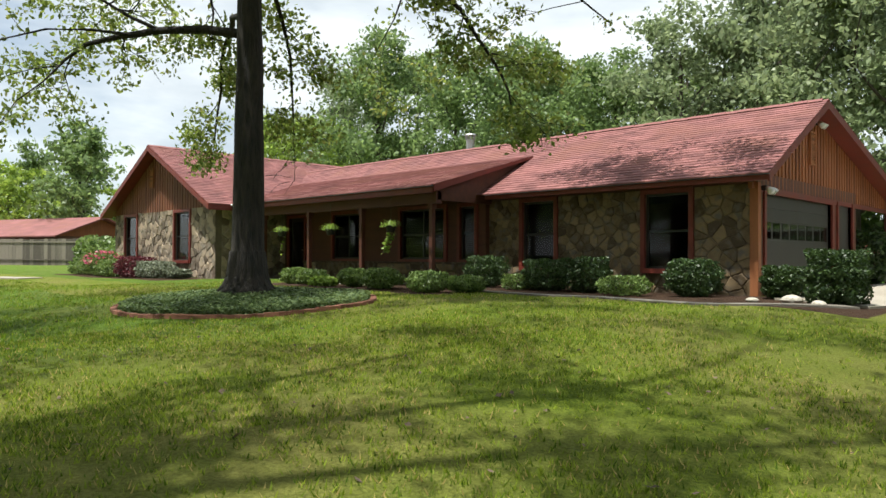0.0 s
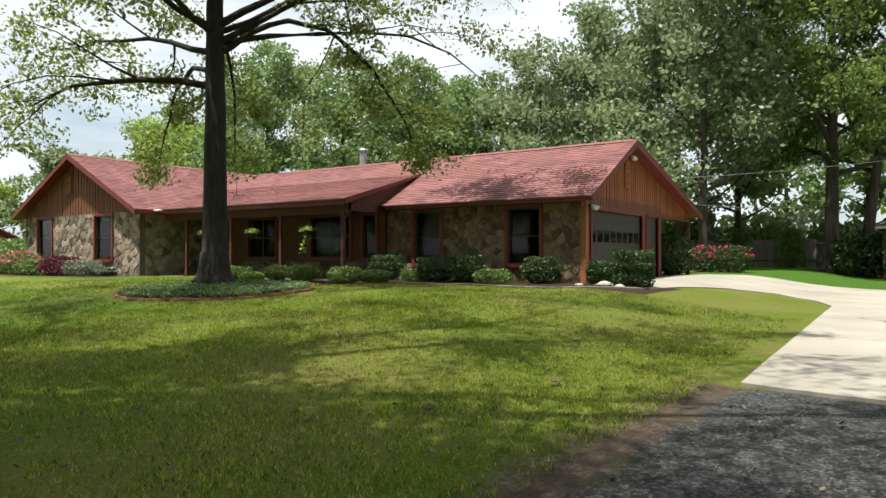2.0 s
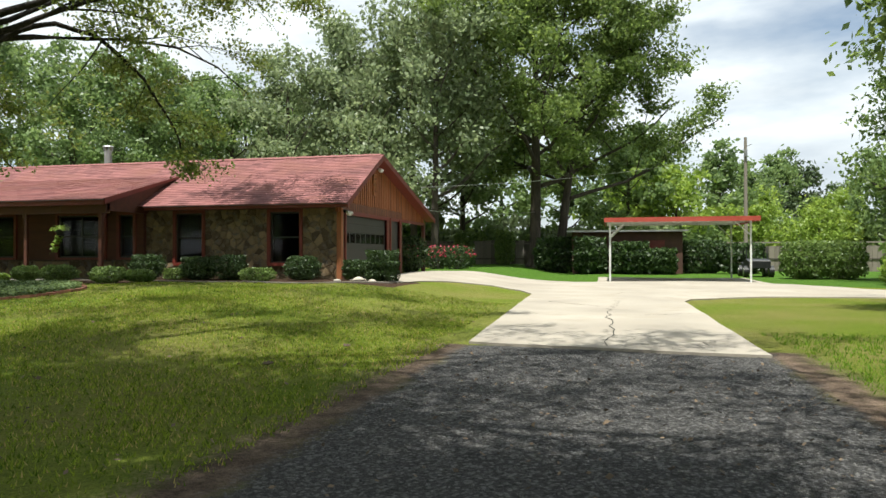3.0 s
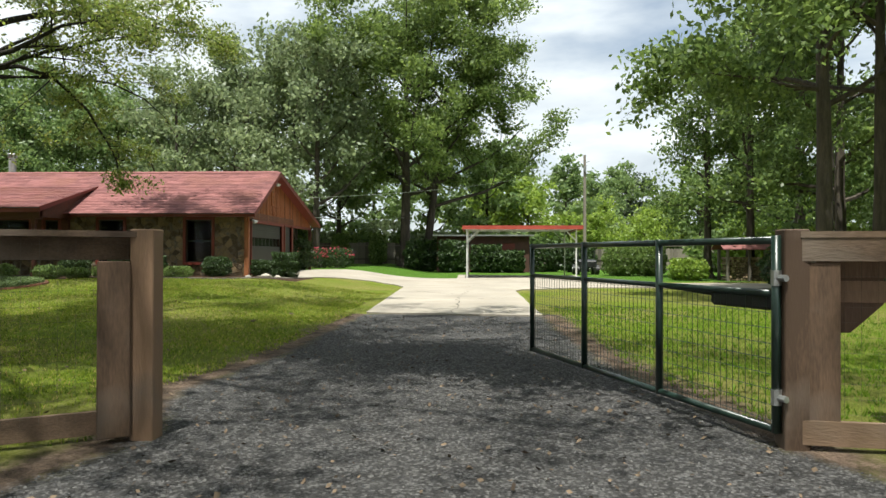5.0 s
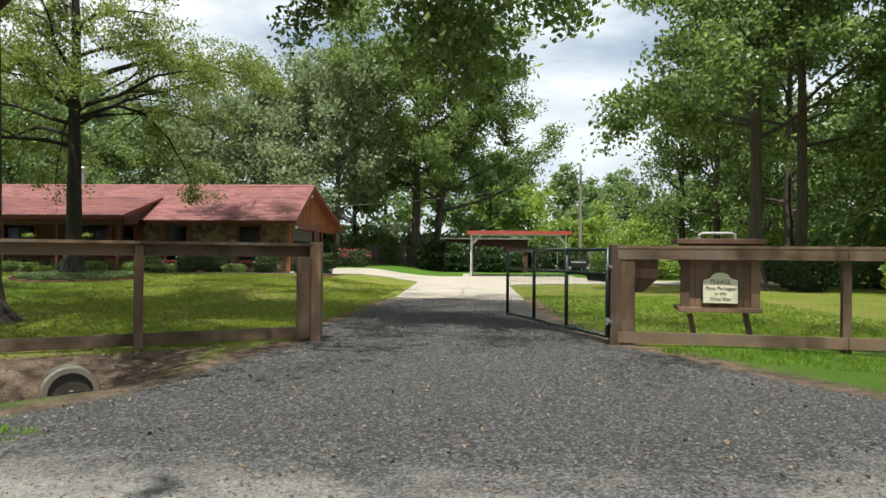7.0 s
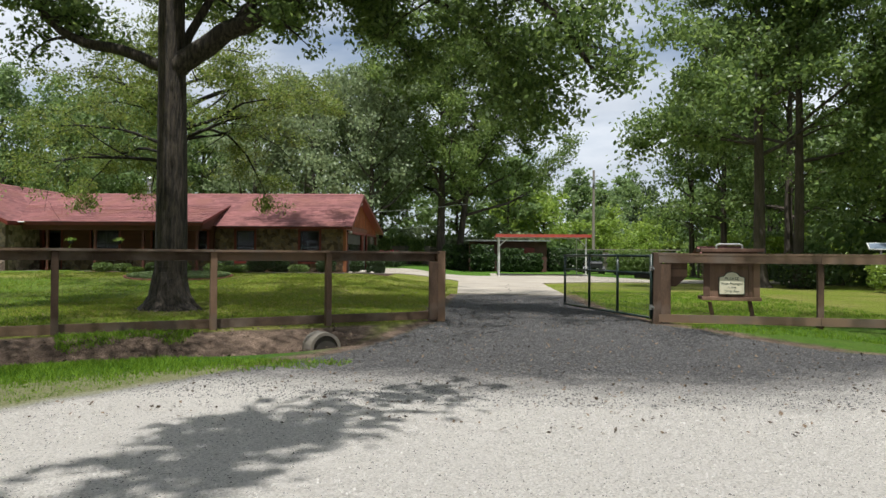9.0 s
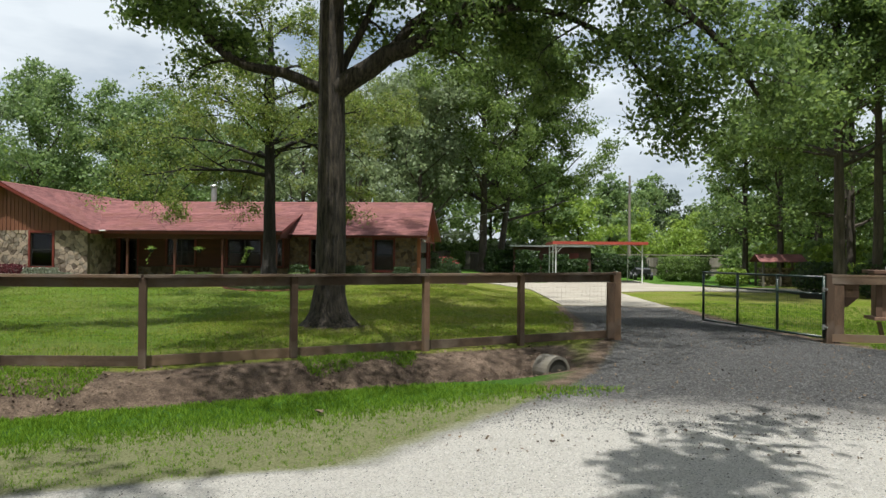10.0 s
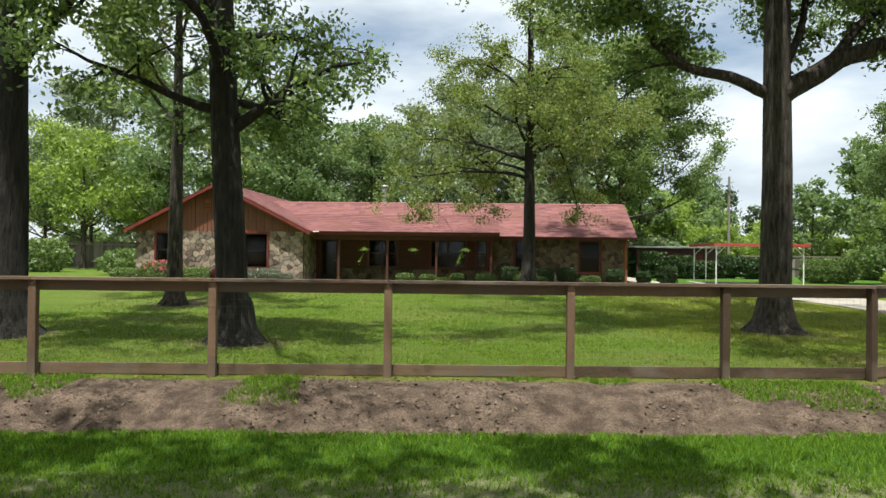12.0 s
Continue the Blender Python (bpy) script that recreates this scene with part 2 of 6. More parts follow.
def ground_material():
    """Lawn, bare soil, dark gravel, pale road and mulch, laid out by the zone weights of the sheet and broken up by noise."""
    m = bpy.data.materials.new("ground_cover")
    m.use_nodes = True
    n, l = m.node_tree.nodes, m.node_tree.links
    b = n["Principled BSDF"]
    b.inputs["Roughness"].default_value = 0.95
    b.inputs["Specular IOR Level"].default_value = 0.15
    co = n.new("ShaderNodeTexCoord")

    def nz(scale, detail=5, rough=0.6):
        q = n.new("ShaderNodeTexNoise")
        q.inputs["Scale"].default_value, q.inputs["Detail"].default_value, q.inputs["Roughness"].default_value = scale, detail, rough
        l.new(co.outputs["Object"], q.inputs["Vector"])
        return q.outputs["Fac"]

    def ramp(v, *stops):
        r = n.new("ShaderNodeValToRGB")
        while len(r.color_ramp.elements) < len(stops):
            r.color_ramp.elements.new(0.5)
        for e, (p, c) in zip(r.color_ramp.elements, stops):
            e.position, e.color = p, (*c, 1)
        l.new(v, r.inputs["Fac"])
        return r.outputs["Color"]

    def mix(f, a, c):
        q = n.new("ShaderNodeMix")
        q.data_type = "RGBA"
        l.new(f, q.inputs["Factor"])
        l.new(a, q.inputs["A"])
        l.new(c, q.inputs["B"])
        return q.outputs["Result"]

    def math_(op, a, c):
        q = n.new("ShaderNodeMath")
        q.operation = op
        for i, v in enumerate((a, c)):
            if isinstance(v, (int, float)):
                q.inputs[i].default_value = v
            else:
                l.new(v, q.inputs[i])
        return q.outputs[0]

    big, mid, fine, grit = nz(0.35), nz(2.2), nz(38.0, 4, 0.7), nz(75.0, 3, 0.75)
    lawn = mix(ramp(big, (0.38, (0, 0, 0)), (0.62, (1, 1, 1))), ramp(fine, (0.3, (0.075, 0.125, 0.008)), (0.7, (0.23, 0.29, 0.028))), ramp(fine, (0.3, (0.13, 0.135, 0.026)), (0.7, (0.32, 0.305, 0.085))))
    lush = ramp(fine, (0.3, (0.035, 0.095, 0.01)), (0.7, (0.11, 0.22, 0.024)))
    # soil: noise patches of lit and shaded tones imitate dappled sun
    soil = mix(ramp(nz(3.1, 5, 0.65), (0.36, (0, 0, 0)), (0.62, (1, 1, 1))), ramp(fine, (0.3, (0.09, 0.062, 0.047)), (0.72, (0.45, 0.325, 0.24))), ramp(grit, (0.3, (0.03, 0.021, 0.016)), (0.75, (0.19, 0.135, 0.1))))
    def stones(scale, gap_dark, *stops):
        v = n.new("ShaderNodeTexVoronoi")
        v.inputs["Scale"].default_value = scale
        l.new(co.outputs["Object"], v.inputs["Vector"])
        gap = ramp(v.outputs["Distance"], (0.35, (1, 1, 1)), (0.75, (gap_dark, gap_dark, gap_dark)))
        q = n.new("ShaderNodeMix")
        q.data_type, q.blend_type = "RGBA", "MULTIPLY"
        q.inputs["Factor"].default_value = 1.0
        l.new(ramp(v.outputs["Color"], *stops), q.inputs["A"])
        l.new(gap, q.inputs["B"])
        return q.outputs["Result"]

    grey = stones(42.0, 0.4, (0.2, (0.03, 0.03, 0.032)), (0.5, (0.10, 0.097, 0.098)), (0.85, (0.31, 0.30, 0.298)))
    chalk = stones(60.0, 0.72, (0.12, (0.48, 0.44, 0.395)), (0.4, (0.77, 0.715, 0.66)), (0.85, (0.88, 0.835, 0.78)))
    gravel = mix(mid, ramp(grit, (0.34, (0.045, 0.045, 0.048)), (0.68, (0.24, 0.235, 0.235))), ramp(fine, (0.34, (0.07, 0.064, 0.06)), (0.7, (0.22, 0.20, 0.19))))
    road = mix(mid, ramp(grit, (0.3, (0.54, 0.495, 0.45)), (0.7, (0.84, 0.785, 0.725))), ramp(fine, (0.3, (0.56, 0.515, 0.47)), (0.7, (0.82, 0.765, 0.705))))
    halfway = n.new("ShaderNodeValue")
    halfway.outputs[0].default_value = 0.62
    gravel, road = mix(halfway.outputs[0], gravel, grey), mix(halfway.outputs[0], road, chalk)
    mulch = ramp(fine, (0.3, (0.03, 0.017, 0.011)), (0.7, (0.12, 0.07, 0.045)))
    za = n.new("ShaderNodeAttribute")
    za.attribute_name = "zone"
    zb = n.new("ShaderNodeAttribute")
    zb.attribute_name = "zone_b"
    sa, sb = n.new("ShaderNodeSeparateColor"), n.new("ShaderNodeSeparateColor")
    l.new(za.outputs["Color"], sa.inputs[0])
    l.new(zb.outputs["Color"], sb.inputs[0])
    wob = math_("MULTIPLY", math_("SUBTRACT", math_("ADD", mid, fine), 1.0), 0.55)

    def mask(v, soft=0.12):
        t = math_("ADD", v, wob)
        r = n.new("ShaderNodeMapRange")
        l.new(t, r.inputs["Value"])
        r.inputs["From Min"].default_value, r.inputs["From Max"].default_value = 0.5 - soft, 0.5 + soft
        return r.outputs[0]

    dry = ramp(fine, (0.3, (0.15, 0.165, 0.065)), (0.7, (0.36, 0.35, 0.19)))
    c = mix(mask(sb.outputs[0], 0.3), lawn, lush)
    c = mix(mask(sb.outputs[2], 0.3), c, dry)
    c = mix(mask(sa.outputs[2], 0.2), c, soil)
    c = mix(mask(sa.outputs[0]), c, gravel)
    c = mix(mask(sa.outputs[1], 0.3), c, road)
    c = mix(mask(sb.outputs[1], 0.08), c, mulch)
    l.new(c, b.inputs["Base Color"])
    bp = n.new("ShaderNodeBump")
    bp.inputs["Strength"].default_value, bp.inputs["Distance"].default_value = 1.0, 0.045
    l.new(math_("ADD", fine, grit), bp.inputs["Height"])
    l.new(bp.outputs[0], b.inputs["Normal"])
    return m


GROUND = ground_material()


# ---- helpers of this scene ----
class Shape:
    """Collects vertices and faces for one mesh."""

    def __init__(self):
        self.v, self.f = [], []

    def box(self, x0, x1, y0, y1, z0, z1, m=None):
        k = len(self.v)
        pts = [Vector((x, y, z)) for z in (z0, z1) for y in (y0, y1) for x in (x0, x1)]
        self.v += [m @ p for p in pts] if m else pts
        self.f += [[k + i for i in q] for q in ((0, 2, 3, 1), (4, 5, 7, 6), (0, 1, 5, 4), (2, 6, 7, 3), (0, 4, 6, 2), (1, 3, 7, 5))]
        return self

    def prism(self, poly, axis, a, b):
        """poly: (u, w) pairs; extruded from a to b along x ('x': u=y, w=z) or y ('y': u=x, w=z) or z ('z': u=x, w=y)."""
        k, c = len(self.v), len(poly)
        for d in (a, b):
            for u, w in poly:
                self.v.append(Vector({"x": (d, u, w), "y": (u, d, w), "z": (u, w, d)}[axis]))
        self.f += [list(range(k, k + c))[::-1], list(range(k + c, k + 2 * c))]
        self.f += [[k + i, k + (i + 1) % c, k + c + (i + 1) % c, k + c + i] for i in range(c)]
        return self

    def tube(self, pts, radii, sides=8, cap=True):
        k = len(self.v)
        pts = [Vector(p) for p in pts]
        for i, p in enumerate(pts):
            d = (pts[min(i + 1, len(pts) - 1)] - pts[max(i - 1, 0)]).normalized()
            u = d.cross(Vector((0.31, 0.95, 0.05)) if abs(d.y) < 0.9 else Vector((1, 0, 0))).normalized()
            w = d.cross(u)
            r = radii[i] if isinstance(radii, (list, tuple)) else radii
            for s in range(sides):
                a = 2 * math.pi * s / sides
                self.v.append(p + (u * math.cos(a) + w * math.sin(a)) * r)
        for i in range(len(pts) - 1):
            for s in range(sides):
                t = (s + 1) % sides
                self.f.append([k + i * sides + s, k + i * sides + t, k + (i + 1) * sides + t, k + (i + 1) * sides + s])
        if cap:
            self.f.append([k + s for s in range(sides)][::-1])
            self.f.append([k + (len(pts) - 1) * sides + s for s in range(sides)])
        return self

    def mesh(self, name):
        me = bpy.data.meshes.new(name)
        me.from_pydata([tuple(p) for p in self.v], [], self.f)
        me.validate()
        return me


def part(name, shape, material, parent=None, label="", bevel=0.0, smooth=False, at=None):
    """Links a Shape or a mesh as one mesh object, under a thing or under a part."""
    me = shape.mesh(name) if isinstance(shape, Shape) else shape
    if not me.materials:
        me.materials.append(material)
    if smooth:
        me.shade_smooth()
    ob = new(name, me)
    if at:
        ob.matrix_basis = at
    if parent:
        ob.parent = parent
    if label:
        ob["label"] = label
    if bevel:
        bm = bmesh.new()
        bm.from_mesh(me)
        bmesh.ops.bevel(bm, geom=bm.edges[:], offset=bevel, segments=1, affect="EDGES")
        bm.to_mesh(me)
        bm.free()
    return ob


def thing(name, place, label, category, group="", kind="", turn=0.0):
    ob = new(name)
    ob.empty_display_size = 0.2
    ob.matrix_basis = pose(*place, 0, 0, turn)
    return tagged(ob, label, category, group, kind)


def quads_mesh(name, centres, us, ws, tips=None):
    """Many four-cornered leaves in one mesh: corners at centre +-u, +-w (numpy arrays)."""
    count = len(centres)
    v = np.empty((count, 4, 3))
    v[:, 0], v[:, 1], v[:, 2], v[:, 3] = centres - us, centres - ws, centres + us, centres + ws
    me = bpy.data.meshes.new(name)
    me.vertices.add(count * 4)
    me.vertices.foreach_set("co", v.reshape(-1))
    me.loops.add(count * 4)
    me.loops.foreach_set("vertex_index", np.arange(count * 4))
    me.polygons.add(count)
    me.polygons.foreach_set("loop_start", np.arange(0, count * 4, 4))
    me.update(calc_edges=True)
    return me


def tris_mesh(name, verts):
    """verts: (n, 3, 3): loose triangles in one mesh."""
    count = len(verts)
    me = bpy.data.meshes.new(name)
    me.vertices.add(count * 3)
    me.vertices.foreach_set("co", verts.reshape(-1))
    me.loops.add(count * 3)
    me.loops.foreach_set("vertex_index", np.arange(count * 3))
    me.polygons.add(count)
    me.polygons.foreach_set("loop_start", np.arange(0, count * 3, 3))
    me.update(calc_edges=True)
    return me


def smooth_step(a, b, t):
    t = np.clip((t - a) / (b - a), 0, 1)
    return t * t * (3 - 2 * t)


def along(points, q, axis=0):
    """Piecewise line through points, other coordinate at q."""
    pts = sorted(points, key=lambda p: p[axis])
    return np.interp(q, [p[axis] for p in pts], [p[1 - axis] for p in pts])


FENCE_LEFT = [(-40.0, -27.7), (-21.0, -26.7), (-11.4, -26.0), (-8.97, -25.8), (-6.57, -25.55), (-4.15, -25.42), (-2.0, -25.22), (-0.07, -24.03), (1.97, -22.77), (3.71, -21.62), (5.72, -20.38)]
DRIVE_LEFT = [(5.66, -10.3), (5.6, -16.2), (5.3, -18.8), (5.75, -20.4), (5.2, -22.6), (4.7, -24.3), (3.6, -26.6), (2.0, -29.4), (-2.0, -31.2), (-60, -32.5)]
DRIVE_RIGHT = [(9.3, -10.8), (9.31, -14.3), (9.5, -17.4), (9.95, -20.5), (11.8, -23.6), (14.5, -25.4), (60, -27)]


def ground_z(x, y):
    """Height of the ground."""
    x, y = np.asarray(x, float), np.asarray(y, float)
    zy = -0.35 + 0.41 * smooth_step(-16.5, -4.5, y)
    z = zy + (-0.38 - zy) * smooth_step(0.8, 5.2, x)
    z = z + 0.09 * np.exp(-((x + 5.75) ** 2 + (y + 7.07) ** 2) / 3.0)
    fy = along(FENCE_LEFT, x)
    off = fy - y
    depth = 0.42 * smooth_step(5.0, 3.2, x)
    dip = depth * np.exp(-((off - 1.75) / 0.75) ** 2)
    z = z - dip * (1 + 0.13 * np.sin(x * 1.9) + 0.1 * np.sin(x * 4.7 + y * 3)) - 0.1 * dip * np.sin(x * 7.3 + 1.7 * y) * np.cos(y * 6.1)
    z = z - 0.08 * smooth_step(0.6, 3.5, off) * (x < 60)
    z = z - 0.25 * np.exp(-((y + 22.6 - 0.05 * x) / 0.8) ** 2) * smooth_step(12.2, 14.5, x) * (x < 60)
    z = z + 0.016 * np.sin(x * 0.9 + 1.3) * np.cos(y * 0.8) + 0.01 * np.sin(x * 2.3) * np.sin(y * 2.1 + 0.6)
    return z


def gz(x, y):
    return float(ground_z(x, y))


# ---- ground ----
def graded(lo, hi, a, b, step):
    """Coordinates: even between a and b, ever wider out to lo and hi."""
    mid = list(np.arange(a, b + 1e-6, step))
    out, d, q = [], step, a
    while q > lo:
        d *= 1.22
        q -= d
        out.append(max(q, lo))
    up, d, q = [], step, mid[-1]
    while q < hi:
        d *= 1.22
        q += d
        up.append(min(q, hi))
    return np.array(out[::-1] + mid + up)


def build_ground():
    xs, ys = graded(-2500, 2500, -24, 20, 0.2), graded(-2500, 2500, -36, 12, 0.2)
    X, Y = np.meshgrid(xs, ys)
    Z = ground_z(np.clip(X, -60, 60), np.clip(Y, -60, 60))
    nx, ny = len(xs), len(ys)
    me = bpy.data.meshes.new("ground")
    me.vertices.add(nx * ny)
    me.vertices.foreach_set("co", np.stack([X, Y, Z], -1).reshape(-1))
    i = (np.arange(ny - 1)[:, None] * nx + np.arange(nx - 1)[None]).reshape(-1)
    quads = np.stack([i, i + 1, i + nx + 1, i + nx], -1)
    me.loops.add(quads.size)
    me.loops.foreach_set("vertex_index", quads.reshape(-1))
    me.polygons.add(len(quads))
    me.polygons.foreach_set("loop_start", np.arange(0, quads.size, 4))
    me.update(calc_edges=True)
    left = np.interp(-Y, [-p[1] for p in DRIVE_LEFT], [p[0] for p in DRIVE_LEFT])
    right = np.interp(-Y, [-p[1] for p in DRIVE_RIGHT], [p[0] for p in DRIVE_RIGHT])
    inside = np.clip(np.minimum(X - left, right - X) / 0.7 + 0.5, 0, 1) * (Y < -10.2)
    edge = np.clip(1 - np.abs(np.minimum(X - left, right - X) + 0.15) / 0.75, 0, 1) * (Y < -10.2) * (Y > -26)
    road = inside * smooth_step(-24.6, -29.4, Y + 0.10 * (X - 7) - 0.55 * np.clip(X - 9.5, 0, 6)) * smooth_step(-41, -39.5, Y)
    inside = inside * smooth_step(-41, -39.5, Y)
    fy = along(FENCE_LEFT, X)
    off = fy - Y
    west = smooth_step(5.2, 4.2, X)
    soil = west * smooth_step(0.0, 0.5, off) * smooth_step(3.0, 2.6, off) * 0.95
    lush = west * smooth_step(2.4, 2.9, off) * smooth_step(4.9, 4.2, off)
    dry = west * smooth_step(3.6, 4.9, off)
    lush = lush + smooth_step(0.5, -3.5, X) * (Y < -8) * (off < -0.3) * 0.5 + smooth_step(10.2, 11, X) * (Y < -20.4) * 0.7 + ((Y > 8) & (X > -2)) * 0.8 + ((Y > -5.5) & (X < -10)) * 0.55
    for tx, ty in ((-0.72, -18.58), (-12.35, -22.4), (-17.2, -13.6), (-17.3, -21.8)):
        soil = np.maximum(soil, np.clip(1.2 - np.hypot(X - tx, Y - ty) / 1.3, 0, 0.8))
    soil = np.maximum(soil, edge * 0.85)
    mulch = ((X < 2.0) & (X > -12.3) & (Y > np.where(X < -5, -3.7, -2.35)) & (Y < 0.6)) | ((X > -25.2) & (X < -16) & (Y > -4.4) & (Y < -2.2))
    woods = np.clip((np.hypot(X, Y + 5) - 48) / 10, 0, 1) * 0.6
    for name, chans in (("zone", (inside, road, np.maximum(soil, woods))), ("zone_b", (np.clip(lush, 0, 1), mulch * 1.0, dry))):
        at = me.color_attributes.new(name, "FLOAT_COLOR", "POINT")
        at.data.foreach_set("color", np.stack([*chans, np.ones_like(X)], -1).reshape(-1).astype(np.float32))
    me.shade_smooth()
    ob = part("ground", me, GROUND)
    tagged(ob, "green lawn with bare soil, a ditch and gravel, in dappled shade", "ground", kind="structure")


build_ground()


def sheet(name, outline, lift, thick, material, label, category):
    """A paved sheet that follows the ground, with an edge."""
    bm = bmesh.new()
    f = bm.faces.new([bm.verts.new((x, y, 0)) for x, y in outline])
    if f.normal.z < 0:
        f.normal_flip()
    for axis in (0, 1):
        lo, hi = min(p[axis] for p in outline), max(p[axis] for p in outline)
        q = math.floor(lo) + 0.5
        while q < hi:
            no = [0, 0, 0]
            no[axis] = 1
            co = [0, 0, 0]
            co[axis] = q
            bmesh.ops.bisect_plane(bm, geom=bm.verts[:] + bm.edges[:] + bm.faces[:], plane_co=co, plane_no=no)
            q += 0.6
    rim = [e for e in bm.edges if e.is_boundary]
    ext = bmesh.ops.extrude_edge_only(bm, edges=rim)
    low = {v for v in ext["geom"] if isinstance(v, bmesh.types.BMVert)}
    for v in bm.verts:
        v.co.z = gz(v.co.x, v.co.y) + (lift - thick if v in low else lift)
    me = bpy.data.meshes.new(name)
    bm.to_mesh(me)
    bm.free()
    ob = part(name, me, material)
    return tagged(ob, label, category, kind="structure")


driveway = sheet("driveway", [(5.66, -10.25), (9.3, -10.85), (9.25, -1.4), (9.5, -0.4), (10.4, 0.6), (11.9, 1.2), (45, 1.0), (45, 5.6), (16.0, 5.6), (13.6, 10.0), (13.6, 16.2), (6.9, 16.2), (6.95, 10.6), (4.5, 10.9), (1.5, 11.2), (-0.2, 10.6), (-0.2, 0.6), (0.3, -0.6), (1.8, -0.9), (1.95, 0.9), (2.7, 2.7), (3.8, 3.4), (4.7, 2.8), (5.25, 1.2)], 0.035, 0.12, CONCRETE, "pale cracked concrete driveway leading to the garage and carport", "driveway")
sheet("walkway", [(-5.0, -2.42), (0.2, -2.62), (1.75, -1.2), (1.6, -1.0), (0.1, -2.3), (-5.0, -2.1)], 0.03, 0.1, OLDCONC, "narrow grey concrete walk along the planting bed", "walkway")


def ribbon(pts, width, lift):
    s = Shape()
    for i, (x, y) in enumerate(pts):
        w = width * (0.4 + 0.6 * math.sin(math.pi * (i + 0.3) / len(pts))) * (0.7 + 0.6 * random.random())
        for d in (-w, w):
            s.v.append(Vector((x + d * 0.7, y + d * 0.7, gz(x + d * 0.7, y + d * 0.7) + lift)))
    s.f = [[2 * i, 2 * i + 1, 2 * i + 3, 2 * i + 2] for i in range(len(pts) - 1)]
    return s


def crack(x0, y0, x1, y1, steps=16, wander=0.12):
    pts, o = [], 0.0
    for i in range(steps + 1):
        f = i / steps
        o = o * 0.7 + random.uniform(-wander, wander)
        dx, dy = x1 - x0, y1 - y0
        d = math.hypot(dx, dy)
        pts.append((x0 + dx * f - dy / d * o, y0 + dy * f + dx / d * o))
    return pts


for line in ((7.55, -10.4, 7.5, -4.0), (7.5, -4.0, 7.7, -1.5), (6.0, -2.0, 7.2, -3.6), (7.9, -5.6, 9.1, -5.2), (8.2, -10.4, 9.0, -9.6), (7.4, 1.0, 8.2, 3.0)):
    part("crack", ribbon(crack(*line), 0.014, 0.0395), CRACK_PIPEDARK, driveway)


# ---- house ----
house = thing("house", (0, 0, 0), "long fieldstone ranch house with brown siding and red shingle roof", "house")
EAVE, RIDGE, RIDGE_Y, BACK_Y = 2.376, 4.2, 3.36, 10.6
WING_Y, WING_L, WING_R, WING_X, WING_TOP = -2.71, -24.87, -15.87, -20.4, 4.72


def wall_x(x0, x1, y0, y1, z0, z1, holes=()):
    """A wall along x with openings (a, b, low, high) through it."""
    s = Shape()
    cuts = sorted({x0, x1, *[h[0] for h in holes], *[h[1] for h in holes]})
    for a, b in zip(cuts, cuts[1:]):
        hs = sorted((h[2], h[3]) for h in holes if h[0] <= a + 1e-6 and h[1] >= b - 1e-6)
        z = z0
        for lo, hi in hs:
            if lo > z:
                s.box(a, b, y0, y1, z, lo)
            z = hi
        if z < z1:
            s.box(a, b, y0, y1, z, z1)
    return s


def wall_y(x0, x1, y0, y1, z0, z1, holes=()):
    s = wall_x(y0, y1, x0, x1, z0, z1, holes)
    s.v = [Vector((p.y, p.x, p.z)) for p in s.v]
    s.f = [f[::-1] for f in s.f]
    return s


GAR_WINS = [(-6.0, -5.06, 0.56, 2.12), (-2.72, -1.74, 0.56, 2.12)]
WING_WINS = [(-23.46, -22.36, 0.64, 2.28), (-19.12, -18.0, 0.64, 2.28)]
PORCH_WINS = [(-13.5, -12.05, 0.72, 2.1), (-10.3, -8.55, 0.72, 2.1), (-7.97, -7.45, 0.72, 2.1)]
DOOR = (-16.0, -15.1, 0.05, 2.1)
front = part("garage_wall", wall_x(-7.1, -0.4, 0.5, 0.7, -0.2, 2.42, GAR_WINS), MORTAR, house, "fieldstone veneer wall")
wing = part("wing_wall", wall_x(-24.5, -16.25, -2.25, -2.05, -0.2, 2.42, WING_WINS), MORTAR, house, "fieldstone veneer wall in a sunlit tone")
wing_side = part("wing_side_wall", wall_y(-16.45, -16.25, -2.05, 0.35, -0.2, 2.6), MORTAR, house, "fieldstone side wall in shade")
part("wing_outer_wall", wall_y(-24.5, -24.3, -2.05, 9.5, -0.2, 2.42), MORTAR, house)
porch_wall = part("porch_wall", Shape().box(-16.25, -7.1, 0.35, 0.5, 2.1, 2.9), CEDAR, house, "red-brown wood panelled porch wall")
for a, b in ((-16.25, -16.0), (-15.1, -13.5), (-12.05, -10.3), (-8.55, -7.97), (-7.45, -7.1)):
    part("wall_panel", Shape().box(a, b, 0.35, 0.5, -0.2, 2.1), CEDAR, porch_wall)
for a, b, lo, hi in PORCH_WINS:
    part("sill_panel", Shape().box(a, b, 0.35, 0.5, -0.2, lo), CEDAR, porch_wall)
part("side_wall", wall_y(-0.6, -0.4, 0.7, 6.9, -0.2, 2.42, [(0.86, 4.9, -0.2, 2.03), (5.4, 6.5, -0.2, 2.06)]), CEDAR, house)
part("rear_wall", Shape().box(-7.0, -0.6, 6.75, 6.9, -0.2, 2.42).box(-24.3, -7.0, 9.3, 9.5, -0.2, 2.42), CEDAR, house)
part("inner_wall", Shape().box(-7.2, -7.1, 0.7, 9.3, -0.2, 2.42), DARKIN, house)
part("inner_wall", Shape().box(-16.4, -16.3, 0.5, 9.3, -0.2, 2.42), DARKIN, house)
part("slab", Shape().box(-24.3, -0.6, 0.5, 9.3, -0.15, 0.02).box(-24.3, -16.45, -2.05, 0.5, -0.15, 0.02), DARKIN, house)
